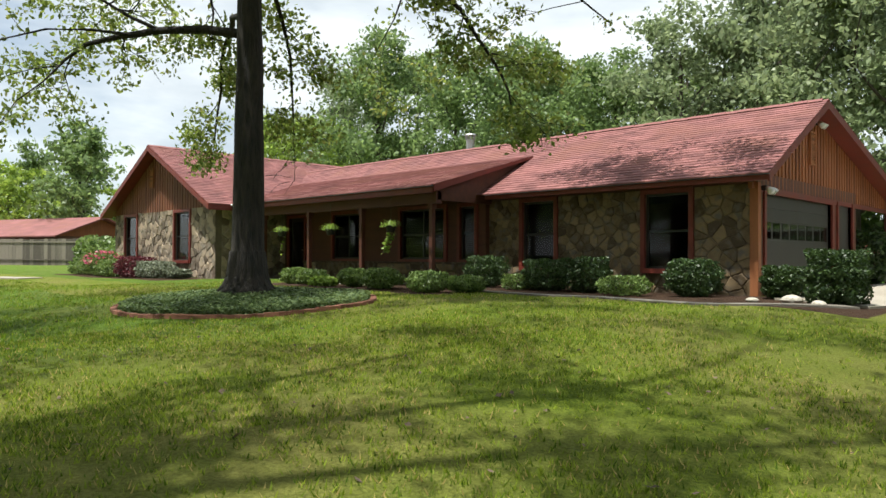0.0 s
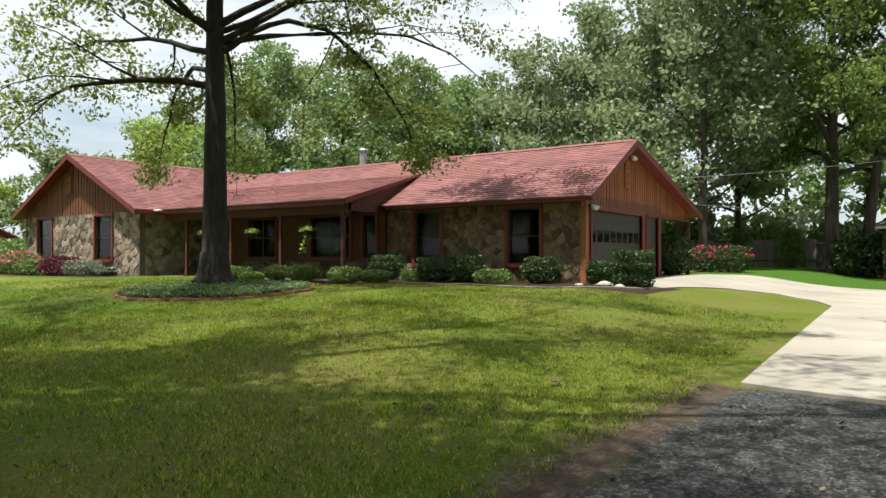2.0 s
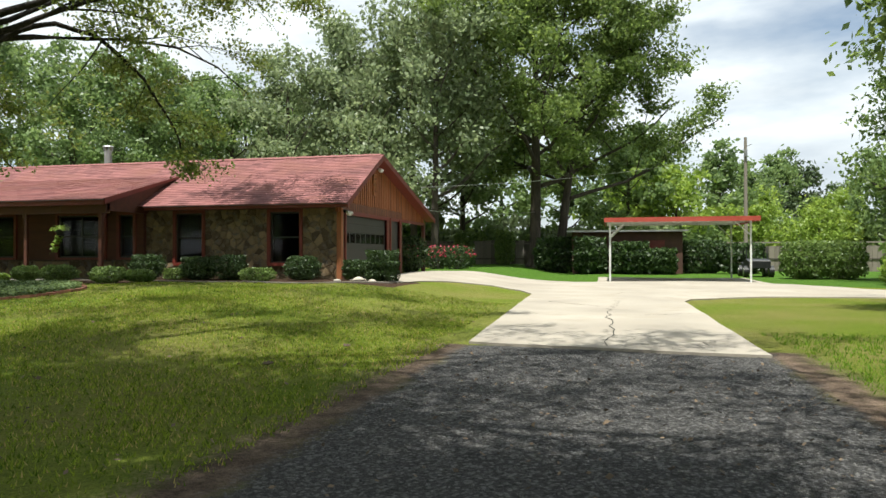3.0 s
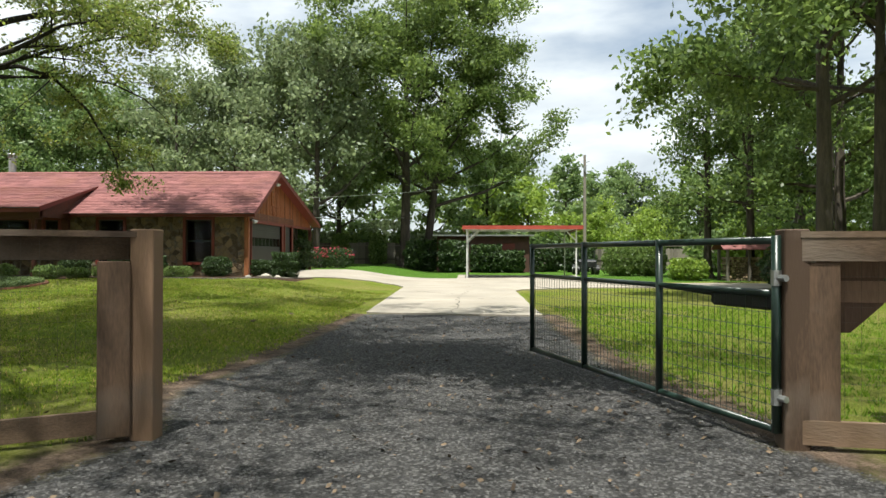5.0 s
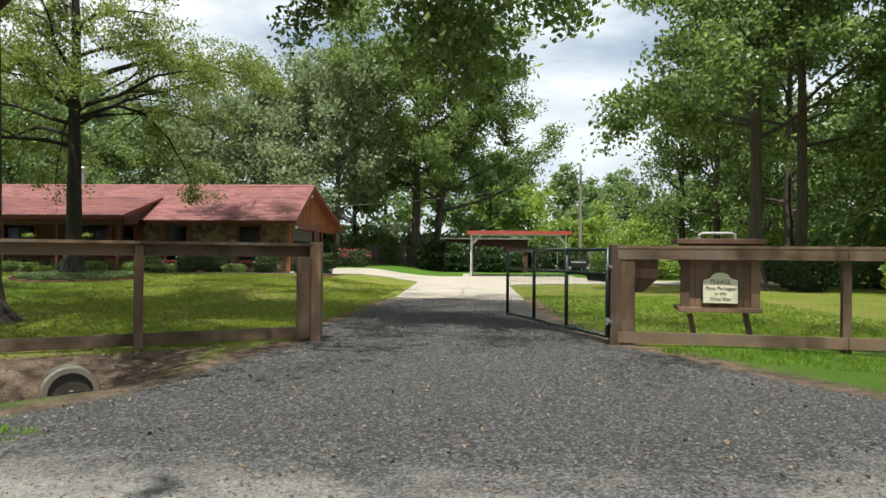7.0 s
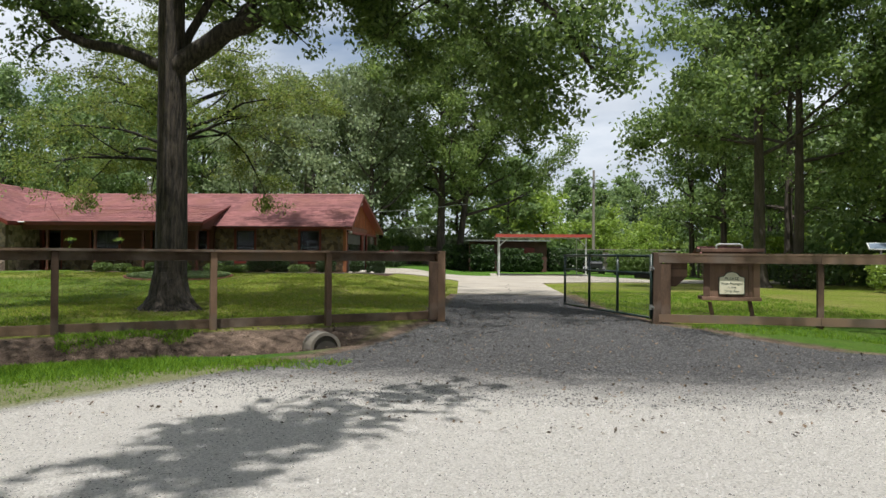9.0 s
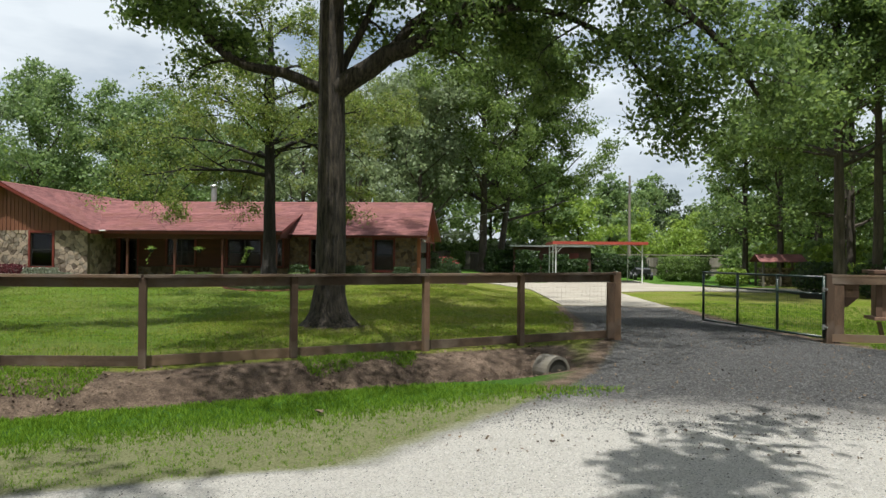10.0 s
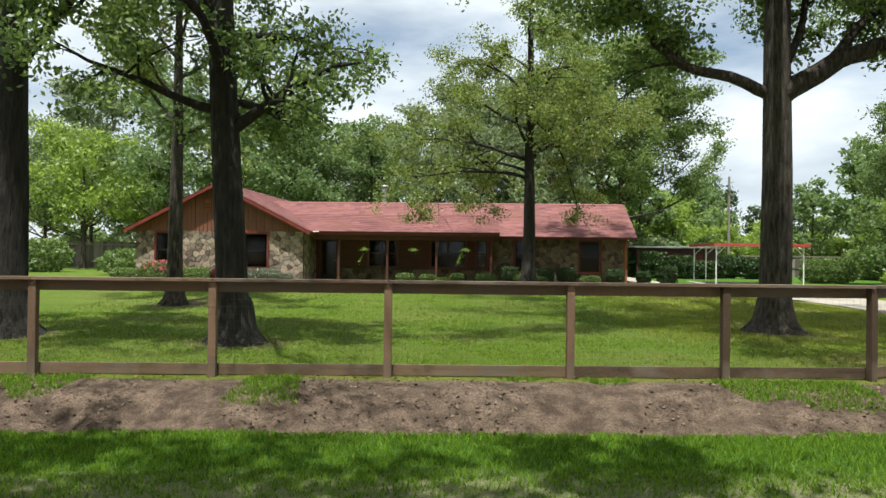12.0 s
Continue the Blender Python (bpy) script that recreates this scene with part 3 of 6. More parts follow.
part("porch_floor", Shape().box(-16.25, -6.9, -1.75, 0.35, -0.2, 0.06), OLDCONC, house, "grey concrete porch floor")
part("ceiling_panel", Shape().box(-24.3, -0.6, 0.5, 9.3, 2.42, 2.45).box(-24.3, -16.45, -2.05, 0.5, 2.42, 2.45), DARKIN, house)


def slope_shape(x0, x1, ya, za, yb, zb, course=0.145, thick=0.05, cut=None):
    """A roof slope of stepped shingle courses from the eave (ya, za) to the top (yb, zb), along x. cut: (x at a height) pairs for slanted ends."""
    s = Shape()
    run = math.hypot(yb - ya, zb - za)
    n = max(2, int(run / course))
    lift = 0.013
    for i in range(n):
        f0, f1 = i / n, (i + 1) / n
        y0, y1, z0, z1 = ya + (yb - ya) * f0, ya + (yb - ya) * f1, za + (zb - za) * f0, za + (zb - za) * f1
        a0, a1, b0, b1 = x0, x0, x1, x1
        if cut:
            a0, b0 = cut(y0, z0)
            a1, b1 = cut(y1, z1)
        pieces = max(1, int(abs(b0 - a0) / 0.33))
        for j in range(pieces):
            g0, g1 = j / pieces, (j + 1) / pieces
            k = len(s.v)
            l0 = lift + random.uniform(0, 0.006)
            p = [(a0 + (b0 - a0) * g0, y0, z0 + l0), (a0 + (b0 - a0) * g1, y0, z0 + l0), (a1 + (b1 - a1) * g1, y1, z1 + 0.001), (a1 + (b1 - a1) * g0, y1, z1 + 0.001)]
            p += [(a0 + (b0 - a0) * g0, y0, z0 - 0.012), (a0 + (b0 - a0) * g1, y0, z0 - 0.012)]
            s.v += [Vector(q) for q in p]
            up = b0 > a0
            s.f += [[k, k + 1, k + 2, k + 3], [k + 4, k + 5, k + 1, k]]
    return s


def turned(s):
    """Swaps x and y of a Shape, for slopes that run along y."""
    s.v = [Vector((p.y, p.x, p.z)) for p in s.v]
    s.f = [f[::-1] for f in s.f]
    return s


roof = part("roof", Shape().prism([(0.02, EAVE - 0.06), (RIDGE_Y, RIDGE - 0.06), (BACK_Y, EAVE - 0.06), (BACK_Y, EAVE - 0.02), (RIDGE_Y, RIDGE - 0.015), (0.02, EAVE - 0.015)], "x", -20.4, -0.02), REDTRIM, house, "red shingle roof")
part("shingles", slope_shape(-7.3, 0.02, -0.085, EAVE - 0.046, RIDGE_Y, RIDGE), SHINGLE, roof, "weathered red asphalt shingles")
part("shingles", slope_shape(-20.4, -7.3, 1.2, EAVE + 1.2 * 0.543, RIDGE_Y, RIDGE), SHINGLE, roof)
part("shingles", slope_shape(0.0, -20.4, BACK_Y, EAVE - 0.01, RIDGE_Y, RIDGE), SHINGLE, roof)
PE_Y, PE_Z, PT_Y, PT_Z = -1.75, 2.47, 1.98, 3.50


def porch_cut(y, z):
    left = WING_R - max(0.0, (z - 2.43)) * (WING_R - WING_X) / (WING_TOP - 2.43) * 1.0 - 0.05
    return left, -6.85


part("shingles", slope_shape(0, 0, PE_Y - 0.08, PE_Z - 0.022, PT_Y, PT_Z, cut=porch_cut), SHINGLE, roof)
part("porch_roof_deck", Shape().prism([(PE_Y + 0.01, PE_Z - 0.06), (PT_Y, PT_Z - 0.06), (PT_Y, PT_Z - 0.015), (PE_Y + 0.01, PE_Z - 0.015)], "x", -16.0, -6.87), REDTRIM, roof)
part("porch_gable", Shape().prism([(-1.45, 2.13), (0.5, 2.13), (1.7, 3.3), (1.7, 3.36), (-1.45, 2.52)], "x", -7.12, -7.02), CEDAR, roof)
part("rake_board", Shape().prism([(PE_Y, PE_Z - 0.17), (PT_Y, PT_Z - 0.06), (PT_Y, PT_Z + 0.0), (PE_Y, PE_Z + 0.0)], "x", -6.87, -6.84), REDTRIM, roof)
half_r, half_l = WING_R - WING_X, WING_X - WING_L
part("shingles", turned(slope_shape(WING_Y, 10.0, WING_R, 2.43, WING_X, WING_TOP)), SHINGLE, roof)
part("shingles", turned(slope_shape(10.0, WING_Y, WING_L, 2.43, WING_X, WING_TOP)), SHINGLE, roof)
part("wing_roof_deck", Shape().prism([(WING_L + 0.02, 2.36), (WING_X, WING_TOP - 0.07), (WING_R - 0.02, 2.36), (WING_R - 0.02, 2.41), (WING_X, WING_TOP - 0.015), (WING_L + 0.02, 2.41)], "y", WING_Y + 0.02, 9.98), REDTRIM, roof)
cap_me = Shape().prism([(-0.14, -0.045), (0, 0.032), (0.14, -0.035), (0, 0.015)], "x", 0, 0.305).mesh("ridge_tile")
for i in range(67):
    part("ridge_tile", cap_me, SHINGLE, roof, at=pose(-20.2 + i * 0.3, RIDGE_Y, RIDGE + 0.006 * (i % 2)))
for i in range(42):
    part("ridge_tile", cap_me, SHINGLE, roof, at=pose(WING_X, WING_Y + i * 0.3, WING_TOP + 0.006 * (i % 2), 0, 0, 90))
# fascia and rakes
part("fascia", Shape().box(-6.8, -0.02, -0.025, 0.015, EAVE - 0.17, EAVE - 0.03), REDTRIM, roof)
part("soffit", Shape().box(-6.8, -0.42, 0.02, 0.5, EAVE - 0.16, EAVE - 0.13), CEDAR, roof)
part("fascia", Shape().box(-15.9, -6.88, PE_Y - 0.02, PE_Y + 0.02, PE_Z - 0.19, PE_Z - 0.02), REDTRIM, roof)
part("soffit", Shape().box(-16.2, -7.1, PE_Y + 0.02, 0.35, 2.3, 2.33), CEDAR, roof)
for sgn, ya, za, yb, zb in ((0, -0.02, EAVE, RIDGE_Y, RIDGE), (1, RIDGE_Y, RIDGE, BACK_Y + 0.02, EAVE - 0.02)):
    part("rake_board", Shape().prism([(ya, za - 0.2), (yb, zb - 0.2), (yb, zb - 0.025), (ya, za - 0.025)], "x", -0.02, 0.012), REDTRIM, roof)
    part("rake_soffit", Shape().prism([(ya, za - 0.14), (yb, zb - 0.14), (yb, zb - 0.11), (ya, za - 0.11)], "x", -0.42, -0.02), REDTRIM, roof)
for xa, za, xb, zb in ((WING_L - 0.02, 2.43, WING_X, WING_TOP), (WING_X, WING_TOP, WING_R + 0.02, 2.43)):
    part("rake_board", Shape().prism([(xa, za - 0.2), (xb, zb - 0.2), (xb, zb - 0.025), (xa, za - 0.025)], "y", WING_Y - 0.012, WING_Y + 0.02), REDTRIM, roof)
    part("rake_soffit", Shape().prism([(xa, za - 0.14), (xb, zb - 0.14), (xb, zb - 0.11), (xa, za - 0.11)], "y", WING_Y + 0.02, WING_Y + 0.44), REDTRIM, roof)
part("fascia", Shape().box(WING_R - 0.03, WING_R + 0.012, WING_Y, -1.78, 2.24, 2.41), REDTRIM, roof)
part("eave_soffit", Shape().box(-16.25, WING_R - 0.03, WING_Y + 0.44, 0.3, 2.28, 2.31), REDTRIM, roof)
part("gutter_end", Shape().box(-16.05, -15.6, -1.95, -1.72, 2.38, 2.44), WHITE, roof, "short white gutter end", bevel=0.02)

part("drip_edge", Shape().box(-6.8, 0.015, -0.083, -0.027, EAVE - 0.075, EAVE - 0.05), DRIP, roof, "thin dark drip edge")
part("drip_edge", Shape().box(-15.9, -6.84, PE_Y - 0.078, PE_Y - 0.021, PE_Z - 0.052, PE_Z - 0.028), DRIP, roof)

# gable cladding: backing boards with upright battens
gable = part("gable_siding", Shape().prism([(0.3, 2.1), (0.3, EAVE + 0.02), (RIDGE_Y, RIDGE - 0.13), (10.25, EAVE - 0.08), (10.25, 2.1)], "x", -0.5, -0.42), SIDING, house, "orange-brown board siding")
for i in range(50):
    y = 0.42 + i * 0.2
    if y > 10.2:
        break
    top = min(EAVE + (y) * (RIDGE - EAVE) / RIDGE_Y, RIDGE - (y - RIDGE_Y) * (RIDGE - EAVE) / (BACK_Y - RIDGE_Y)) - 0.15
    if top > 2.2:
        part("batten", Shape().box(-0.42, -0.398, y - 0.022, y + 0.022, 2.16, top), SIDING, gable)
part("trim_board", Shape().box(-0.425, -0.385, 0.45, 10.25, 2.05, 2.16), REDTRIM, gable)
wgable = part("gable_siding", Shape().prism([(-24.5, 2.38), (-24.5, 2.5), (WING_X, WING_TOP - 0.13), (-16.25, 2.5), (-16.25, 2.38)], "y", -2.27, -2.1), SHADESIDING, house, "brown board siding")
for i in range(42):
    x = -24.36 + i * 0.2
    top = 2.43 + min((x - WING_L) / half_l, (WING_R - x) / half_r) * (WING_TOP - 2.43) - 0.16
    if top > 2.45 and x < -16.3:
        part("batten", Shape().box(x - 0.022, x + 0.022, -2.292, -2.27, 2.38, top), SHADESIDING, wgable)


def louvre(at, turn, parent):
    v = part("gable_vent", Shape().box(-0.17, -0.13, -0.04, 0.02, -0.33, 0.33).box(0.13, 0.17, -0.04, 0.02, -0.33, 0.33).box(-0.17, 0.17, -0.04, 0.02, 0.33, 0.37).box(-0.17, 0.17, -0.04, 0.02, -0.37, -0.33), SIDING, parent, "louvred gable vent", at=pose(*at, 0, 0, turn))
    part("backing", Shape().box(-0.13, 0.13, 0.0, 0.01, -0.33, 0.33), DARKIN, v)
    for i in range(9):
        part("slat", Shape().box(-0.13, 0.13, -0.03, -0.022, -0.035, 0.035, pose(0, 0, -0.29 + i * 0.072, 35, 0, 0)), SIDING, v)


louvre((-0.39, 3.55, 3.2), 90, gable)
louvre((-20.95, -2.31, 3.62), 0, wgable)


def window(hole, y, parent, bars=2, blind=True, depth=0.15):
    a, b, lo, hi = hole
    t = 0.095
    w = part("window", Shape().box(a - t, a, y - 0.04, y + 0.03, lo - t, hi + t).box(b, b + t, y - 0.04, y + 0.03, lo - t, hi + t).box(a, b, y - 0.04, y + 0.03, hi, hi + t).box(a - 0.03, b + 0.03, y - 0.07, y + 0.03, lo - t, lo), REDTRIM, parent, "window with red trim and dark sash")
    sash = Shape()
    y1 = y + 0.06
    for x0, x1 in [(a, a + 0.05), (b - 0.05, b)] + [(a + (b - a) * i / bars - 0.02, a + (b - a) * i / bars + 0.02) for i in range(1, bars)]:
        sash.box(x0, x1, y1, y1 + 0.04, lo, hi)
    for z0, z1 in ((lo, lo + 0.05), (hi - 0.05, hi), ((lo + hi) / 2 - 0.025, (lo + hi) / 2 + 0.025)):
        sash.box(a + 0.05, b - 0.05, y1 + 0.002, y1 + 0.038, z0, z1)
    part("sash", sash, SASH, w)
    pane = part("pane", Shape().box(a + 0.01, b - 0.01, y1 + 0.016, y1 + 0.022, lo + 0.01, hi - 0.01), GLASS, w)
    pane.visible_shadow = False
    if blind:
        s = Shape()
        for i in range(int((hi - lo) / 0.05)):
            s.box(a + 0.06, b - 0.06, -0.02, 0.02, -0.002, 0.002, pose(0, y1 + 0.1, lo + 0.04 + i * 0.05, 30, 0, 0))
        part("blind", s, BLIND, w, "half-open slatted blind")


for h in GAR_WINS:
    window(h, 0.47, house, 1, False)
for h in WING_WINS:
    window(h, -2.28, house, 1, False)
window(PORCH_WINS[0], 0.33, house, 2)
window(PORCH_WINS[1], 0.33, house, 2)
window(PORCH_WINS[2], 0.33, house, 1)

door = part("front_door", Shape().box(DOOR[0], DOOR[1], 0.42, 0.46, DOOR[2], DOOR[3]), SASH, house, "dark front door with a glass storm panel")
part("door_frame", Shape().box(DOOR[0] - 0.09, DOOR[0], 0.3, 0.42, 0.05, 2.17).box(DOOR[1], DOOR[1] + 0.09, 0.3, 0.42, 0.05, 2.17).box(DOOR[0], DOOR[1], 0.3, 0.42, 2.08, 2.17), REDTRIM, door)
part("glass_panel", Shape().box(DOOR[0] + 0.12, DOOR[1] - 0.12, 0.405, 0.412, 0.3, 1.95), GLASS, door)
part("door_handle", Shape().tube([(-15.22, 0.40, 1.0), (-15.22, 0.36, 1.0), (-15.30, 0.36, 1.0)], 0.012), METAL, door)

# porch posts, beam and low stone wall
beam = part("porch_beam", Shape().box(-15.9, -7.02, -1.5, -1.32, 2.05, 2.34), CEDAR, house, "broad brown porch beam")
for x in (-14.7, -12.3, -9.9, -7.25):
    p = part("porch_post", Shape().box(x - 0.055, x + 0.055, -1.465, -1.355, 0.06, 2.05), CEDAR, house, "red-brown square porch post, darkened for shade", bevel=0.008)
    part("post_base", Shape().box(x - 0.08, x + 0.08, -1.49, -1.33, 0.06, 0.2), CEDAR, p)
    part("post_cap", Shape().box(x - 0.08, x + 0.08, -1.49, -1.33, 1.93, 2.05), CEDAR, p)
part("stone_ledge", Shape().box(-15.0, -7.12, 0.17, 0.35, 0.60, 0.65), STONE, house, "flat stone ledge under the windows")
low_wall = part("low_wall", Shape().box(-15.0, -7.12, 0.24, 0.35, 0.06, 0.60), MORTAR, house)
part("corner_post", Shape().box(-0.52, -0.36, 0.42, 0.58, -0.1, 2.22), SIDING, house, "orange-brown corner board", bevel=0.008)
part("back_post", Shape().box(-0.5, -0.36, 10.1, 10.24, -0.36, 2.1), CEDAR, house, bevel=0.006)

# garage door with panels and a row of lights
gd = part("garage_door", Shape().box(-0.5, -0.46, 0.86, 4.9, -0.12, 2.03), DOORGREY, house, "dark grey panelled garage door with a row of windows")
for z0, z1 in ((-0.1, 0.5), (0.52, 1.14), (1.52, 1.76), (1.78, 2.0)):
    part("panel", Shape().box(-0.462, -0.448, 0.9, 4.86, z0, z1), DOORGREY, gd, bevel=0.006)
for c in range(8):
    y = 0.92 + c * 0.49
    part("window_pane", Shape().box(-0.459, -0.452, y + 0.02, y + 0.41, 1.17, 1.49), GLASS, gd)
part("door_trim", Shape().box(-0.46, -0.36, 0.76, 0.86, -0.12, 2.13).box(-0.46, -0.36, 4.9, 5.06, -0.12, 2.13).box(-0.46, -0.36, 0.86, 4.9, 2.03, 2.13).box(-0.46, -0.36, 5.3, 5.4, -0.12, 2.13).box(-0.46, -0.36, 6.5, 6.62, -0.12, 2.13), REDTRIM, gd)
part("side_door", Shape().box(-0.5, -0.46, 5.4, 6.5, -0.12, 2.06), DOORGREY, house, bevel=0.01)

# flue
flue = part("flue", Shape().tube([(-13.65, 6.9, 3.0), (-13.65, 6.9, 5.3)], 0.16, 16), METAL, house, "grey metal chimney flue with a slotted cap")
part("flue_cap", Shape().tube([(-13.65, 6.9, 5.46), (-13.65, 6.9, 5.52)], [0.24, 0.2], 16), METAL, flue)
for i in range(8):
    a = i * math.pi / 4
    part("slat", Shape().tube([(-13.65 + 0.17 * math.cos(a), 6.9 + 0.17 * math.sin(a), 5.3), (-13.65 + 0.17 * math.cos(a), 6.9 + 0.17 * math.sin(a), 5.46)], 0.03, 5), METAL, flue)


def flood_lamp(x, y, z):
    t = part("flood_lamp", Shape().tube([(x, y, z), (x + 0.1, y, z)], 0.05, 10), BLACK, house, "twin floodlight with pale bulbs")
    for d in (-0.09, 0.09):
        part("bulb", Shape().tube([(x + 0.1, y + d * 0.5, z), (x + 0.17, y + d, z - 0.05), (x + 0.22, y + d * 1.2, z - 0.1)], [0.03, 0.06, 0.07], 10), WHITE, t, smooth=True)


flood_lamp(-0.4, 3.75, 3.78)
flood_lamp(-0.36, 0.62, 2.12)


# ---- fieldstones of the walls ----
def voronoi_cells(w, h, size, rng):
    """Irregular polygons that fill a rectangle."""
    pts = []
    ny, nx = max(1, round(h / (size * 0.66))), max(1, round(w / size))
    for j in range(ny):
        for i in range(nx):
            pts.append(((i + 0.5 + (0.25 if j % 2 else -0.25) + rng.uniform(-0.46, 0.46)) * w / nx, (j + 0.5 + rng.uniform(-0.46, 0.46)) * h / ny))
    out = []
    for i, p in enumerate(pts):
        poly = [(0, 0), (w, 0), (w, h), (0, h)]
        for j, q in enumerate(pts):
            if i == j or abs(p[0] - q[0]) > 3 * size or abs(p[1] - q[1]) > 3 * size:
                continue
            mx, my, dx, dy = (p[0] + q[0]) / 2, (p[1] + q[1]) / 2, q[0] - p[0], q[1] - p[1]
            res = []
            for k in range(len(poly)):
                a, b = poly[k], poly[(k + 1) % len(poly)]
                da, db = (a[0] - mx) * dx + (a[1] - my) * dy, (b[0] - mx) * dx + (b[1] - my) * dy
                if da <= 0:
                    res.append(a)
                if (da < 0 < db) or (db < 0 < da):
                    t = da / (da - db)
                    res.append((a[0] + (b[0] - a[0]) * t, a[1] + (b[1] - a[1]) * t))
            poly = res
            if len(poly) < 3:
                break
        if len(poly) >= 3:
            out.append(poly)
    return out


def lay_stones(parent, place, w, h, size, seed, holes=(), material=None):
    """place(u, v, d): from wall coordinates and depth to the world."""
    rng = random.Random(seed)
    panels = [(0, w, 0, h)]
    for a, b, lo, hi in holes:
        nxt = []
        for x0, x1, z0, z1 in panels:
            if b <= x0 or a >= x1 or hi <= z0 or lo >= z1:
                nxt.append((x0, x1, z0, z1))
                continue
            nxt += [(x0, a, z0, z1), (b, x1, z0, z1), (a, b, z0, lo), (a, b, hi, z1)]
        panels = [p for p in nxt if p[1] - p[0] > 0.04 and p[3] - p[2] > 0.04]
    for x0, x1, z0, z1 in panels:
        for poly in voronoi_cells(x1 - x0, z1 - z0, size, rng):
            cx, cy = sum(p[0] for p in poly) / len(poly), sum(p[1] for p in poly) / len(poly)
            s, n, d = Shape(), len(poly), rng.uniform(0.012, 0.034)
            tilt = rng.uniform(-0.06, 0.06), rng.uniform(-0.06, 0.06)
            for gap, deep in ((0.008, -0.01), (0.009, d * 0.5), (0.03, d)):
                for u, v in poly:
                    r = math.hypot(u - cx, v - cy) or 1
                    f = max(0.2, 1 - gap / r)
                    uu, vv = cx + (u - cx) * f, cy + (v - cy) * f
                    s.v.append(Vector(place(x0 + uu, z0 + vv, deep + ((uu - cx) * tilt[0] + (vv - cy) * tilt[1] if deep > 0 else 0))))
            for k in (0, n):
                s.f += [[k + i, k + (i + 1) % n, k + n + (i + 1) % n, k + n + i] for i in range(n)]
            s.f.append([2 * n + i for i in range(n)])
            part("stone", s, material or STONE, parent)


def holes_in(wins, x0, z0):
    return [(a - x0 - 0.09, b - x0 + 0.09, lo - z0 - 0.09, hi - z0 + 0.09) for a, b, lo, hi in wins]


# ---- fences ----
def fence_board(name, p, q, z0, z1, thick, parent, material=None, y_off=0.0, slope=True):
    """A board from p to q (x, y), between heights over each end's ground line."""
    a, b = Vector((*p, 0)), Vector((*q, 0))
    d = (b - a).normalized()
    n = Vector((d.y, -d.x, 0))
    s = Shape()
    for o in (y_off, y_off + thick):
        for e in (a, b):
            for z in (z0, z1):
                s.v.append(e + n * o + Vector((0, 0, z)))
    s.f = [[0, 1, 3, 2], [4, 6, 7, 5], [0, 2, 6, 4], [1, 5, 7, 3], [0, 4, 5, 1], [2, 3, 7, 6]]
    return part(name, s, material or FENCEWOOD, parent)


def wire_panel(p, q, z0, z1, parent, material, step=0.1, rise=0.1, r=0.0009, upright_step=None):
    s = Shape()
    a, b = Vector((*p, 0)), Vector((*q, 0))
    length = (b - a).length
    n = max(2, int(length / step))
    for i in range(1, n):
        c = a.lerp(b, i / n)
        s.tube([(c.x, c.y, z0), (c.x, c.y, z1)], r, 3, False)
    z = z0 + rise * 0.5
    while z < z1:
        s.tube([(a.x, a.y, z), (b.x, b.y, z)], r, 3, False)
        z += rise
    return part("wire_mesh", s, material, parent)


def build_fence(pts, name, label):
    f = thing(name, (0, 0, 0), label, "fence")
    FENCE_TOP, LOW = 0.99, -0.37
    for i, (x, y) in enumerate(pts):
        big = 0.075 if i in (0, len(pts) - 1) else 0.055
        ang = math.degrees(math.atan2(pts[min(i + 1, len(pts) - 1)][1] - pts[max(i - 1, 0)][1], pts[min(i + 1, len(pts) - 1)][0] - pts[max(i - 1, 0)][0]))
        part("post", Shape().box(-big, big, -big, big, LOW - 0.35, FENCE_TOP - 0.012), POSTWOOD, f, at=pose(x, y, 0, 0, 0, ang), bevel=0.006)
    for p, q in zip(pts, pts[1:]):
        p, q = Vector(p), Vector(q)
        e = (q - p).normalized() * 0.004
        p, q = p + e, q - e
        fence_board("top_rail", p, q, FENCE_TOP - 0.16, FENCE_TOP - 0.012, 0.042, f, y_off=0.057)
        fence_board("cap_board", p, q, FENCE_TOP - 0.01, FENCE_TOP + 0.03, 0.19, f, y_off=-0.085)
        fence_board("bottom_rail", p, q, LOW + 0.03, LOW + 0.185, 0.042, f, y_off=0.057)
        d = (q - p).normalized()
        n = Vector((d.y, -d.x)) * -0.06
        wire_panel(p + n, q + n, LOW + 0.15, FENCE_TOP - 0.02, f, WIRE)
    return f


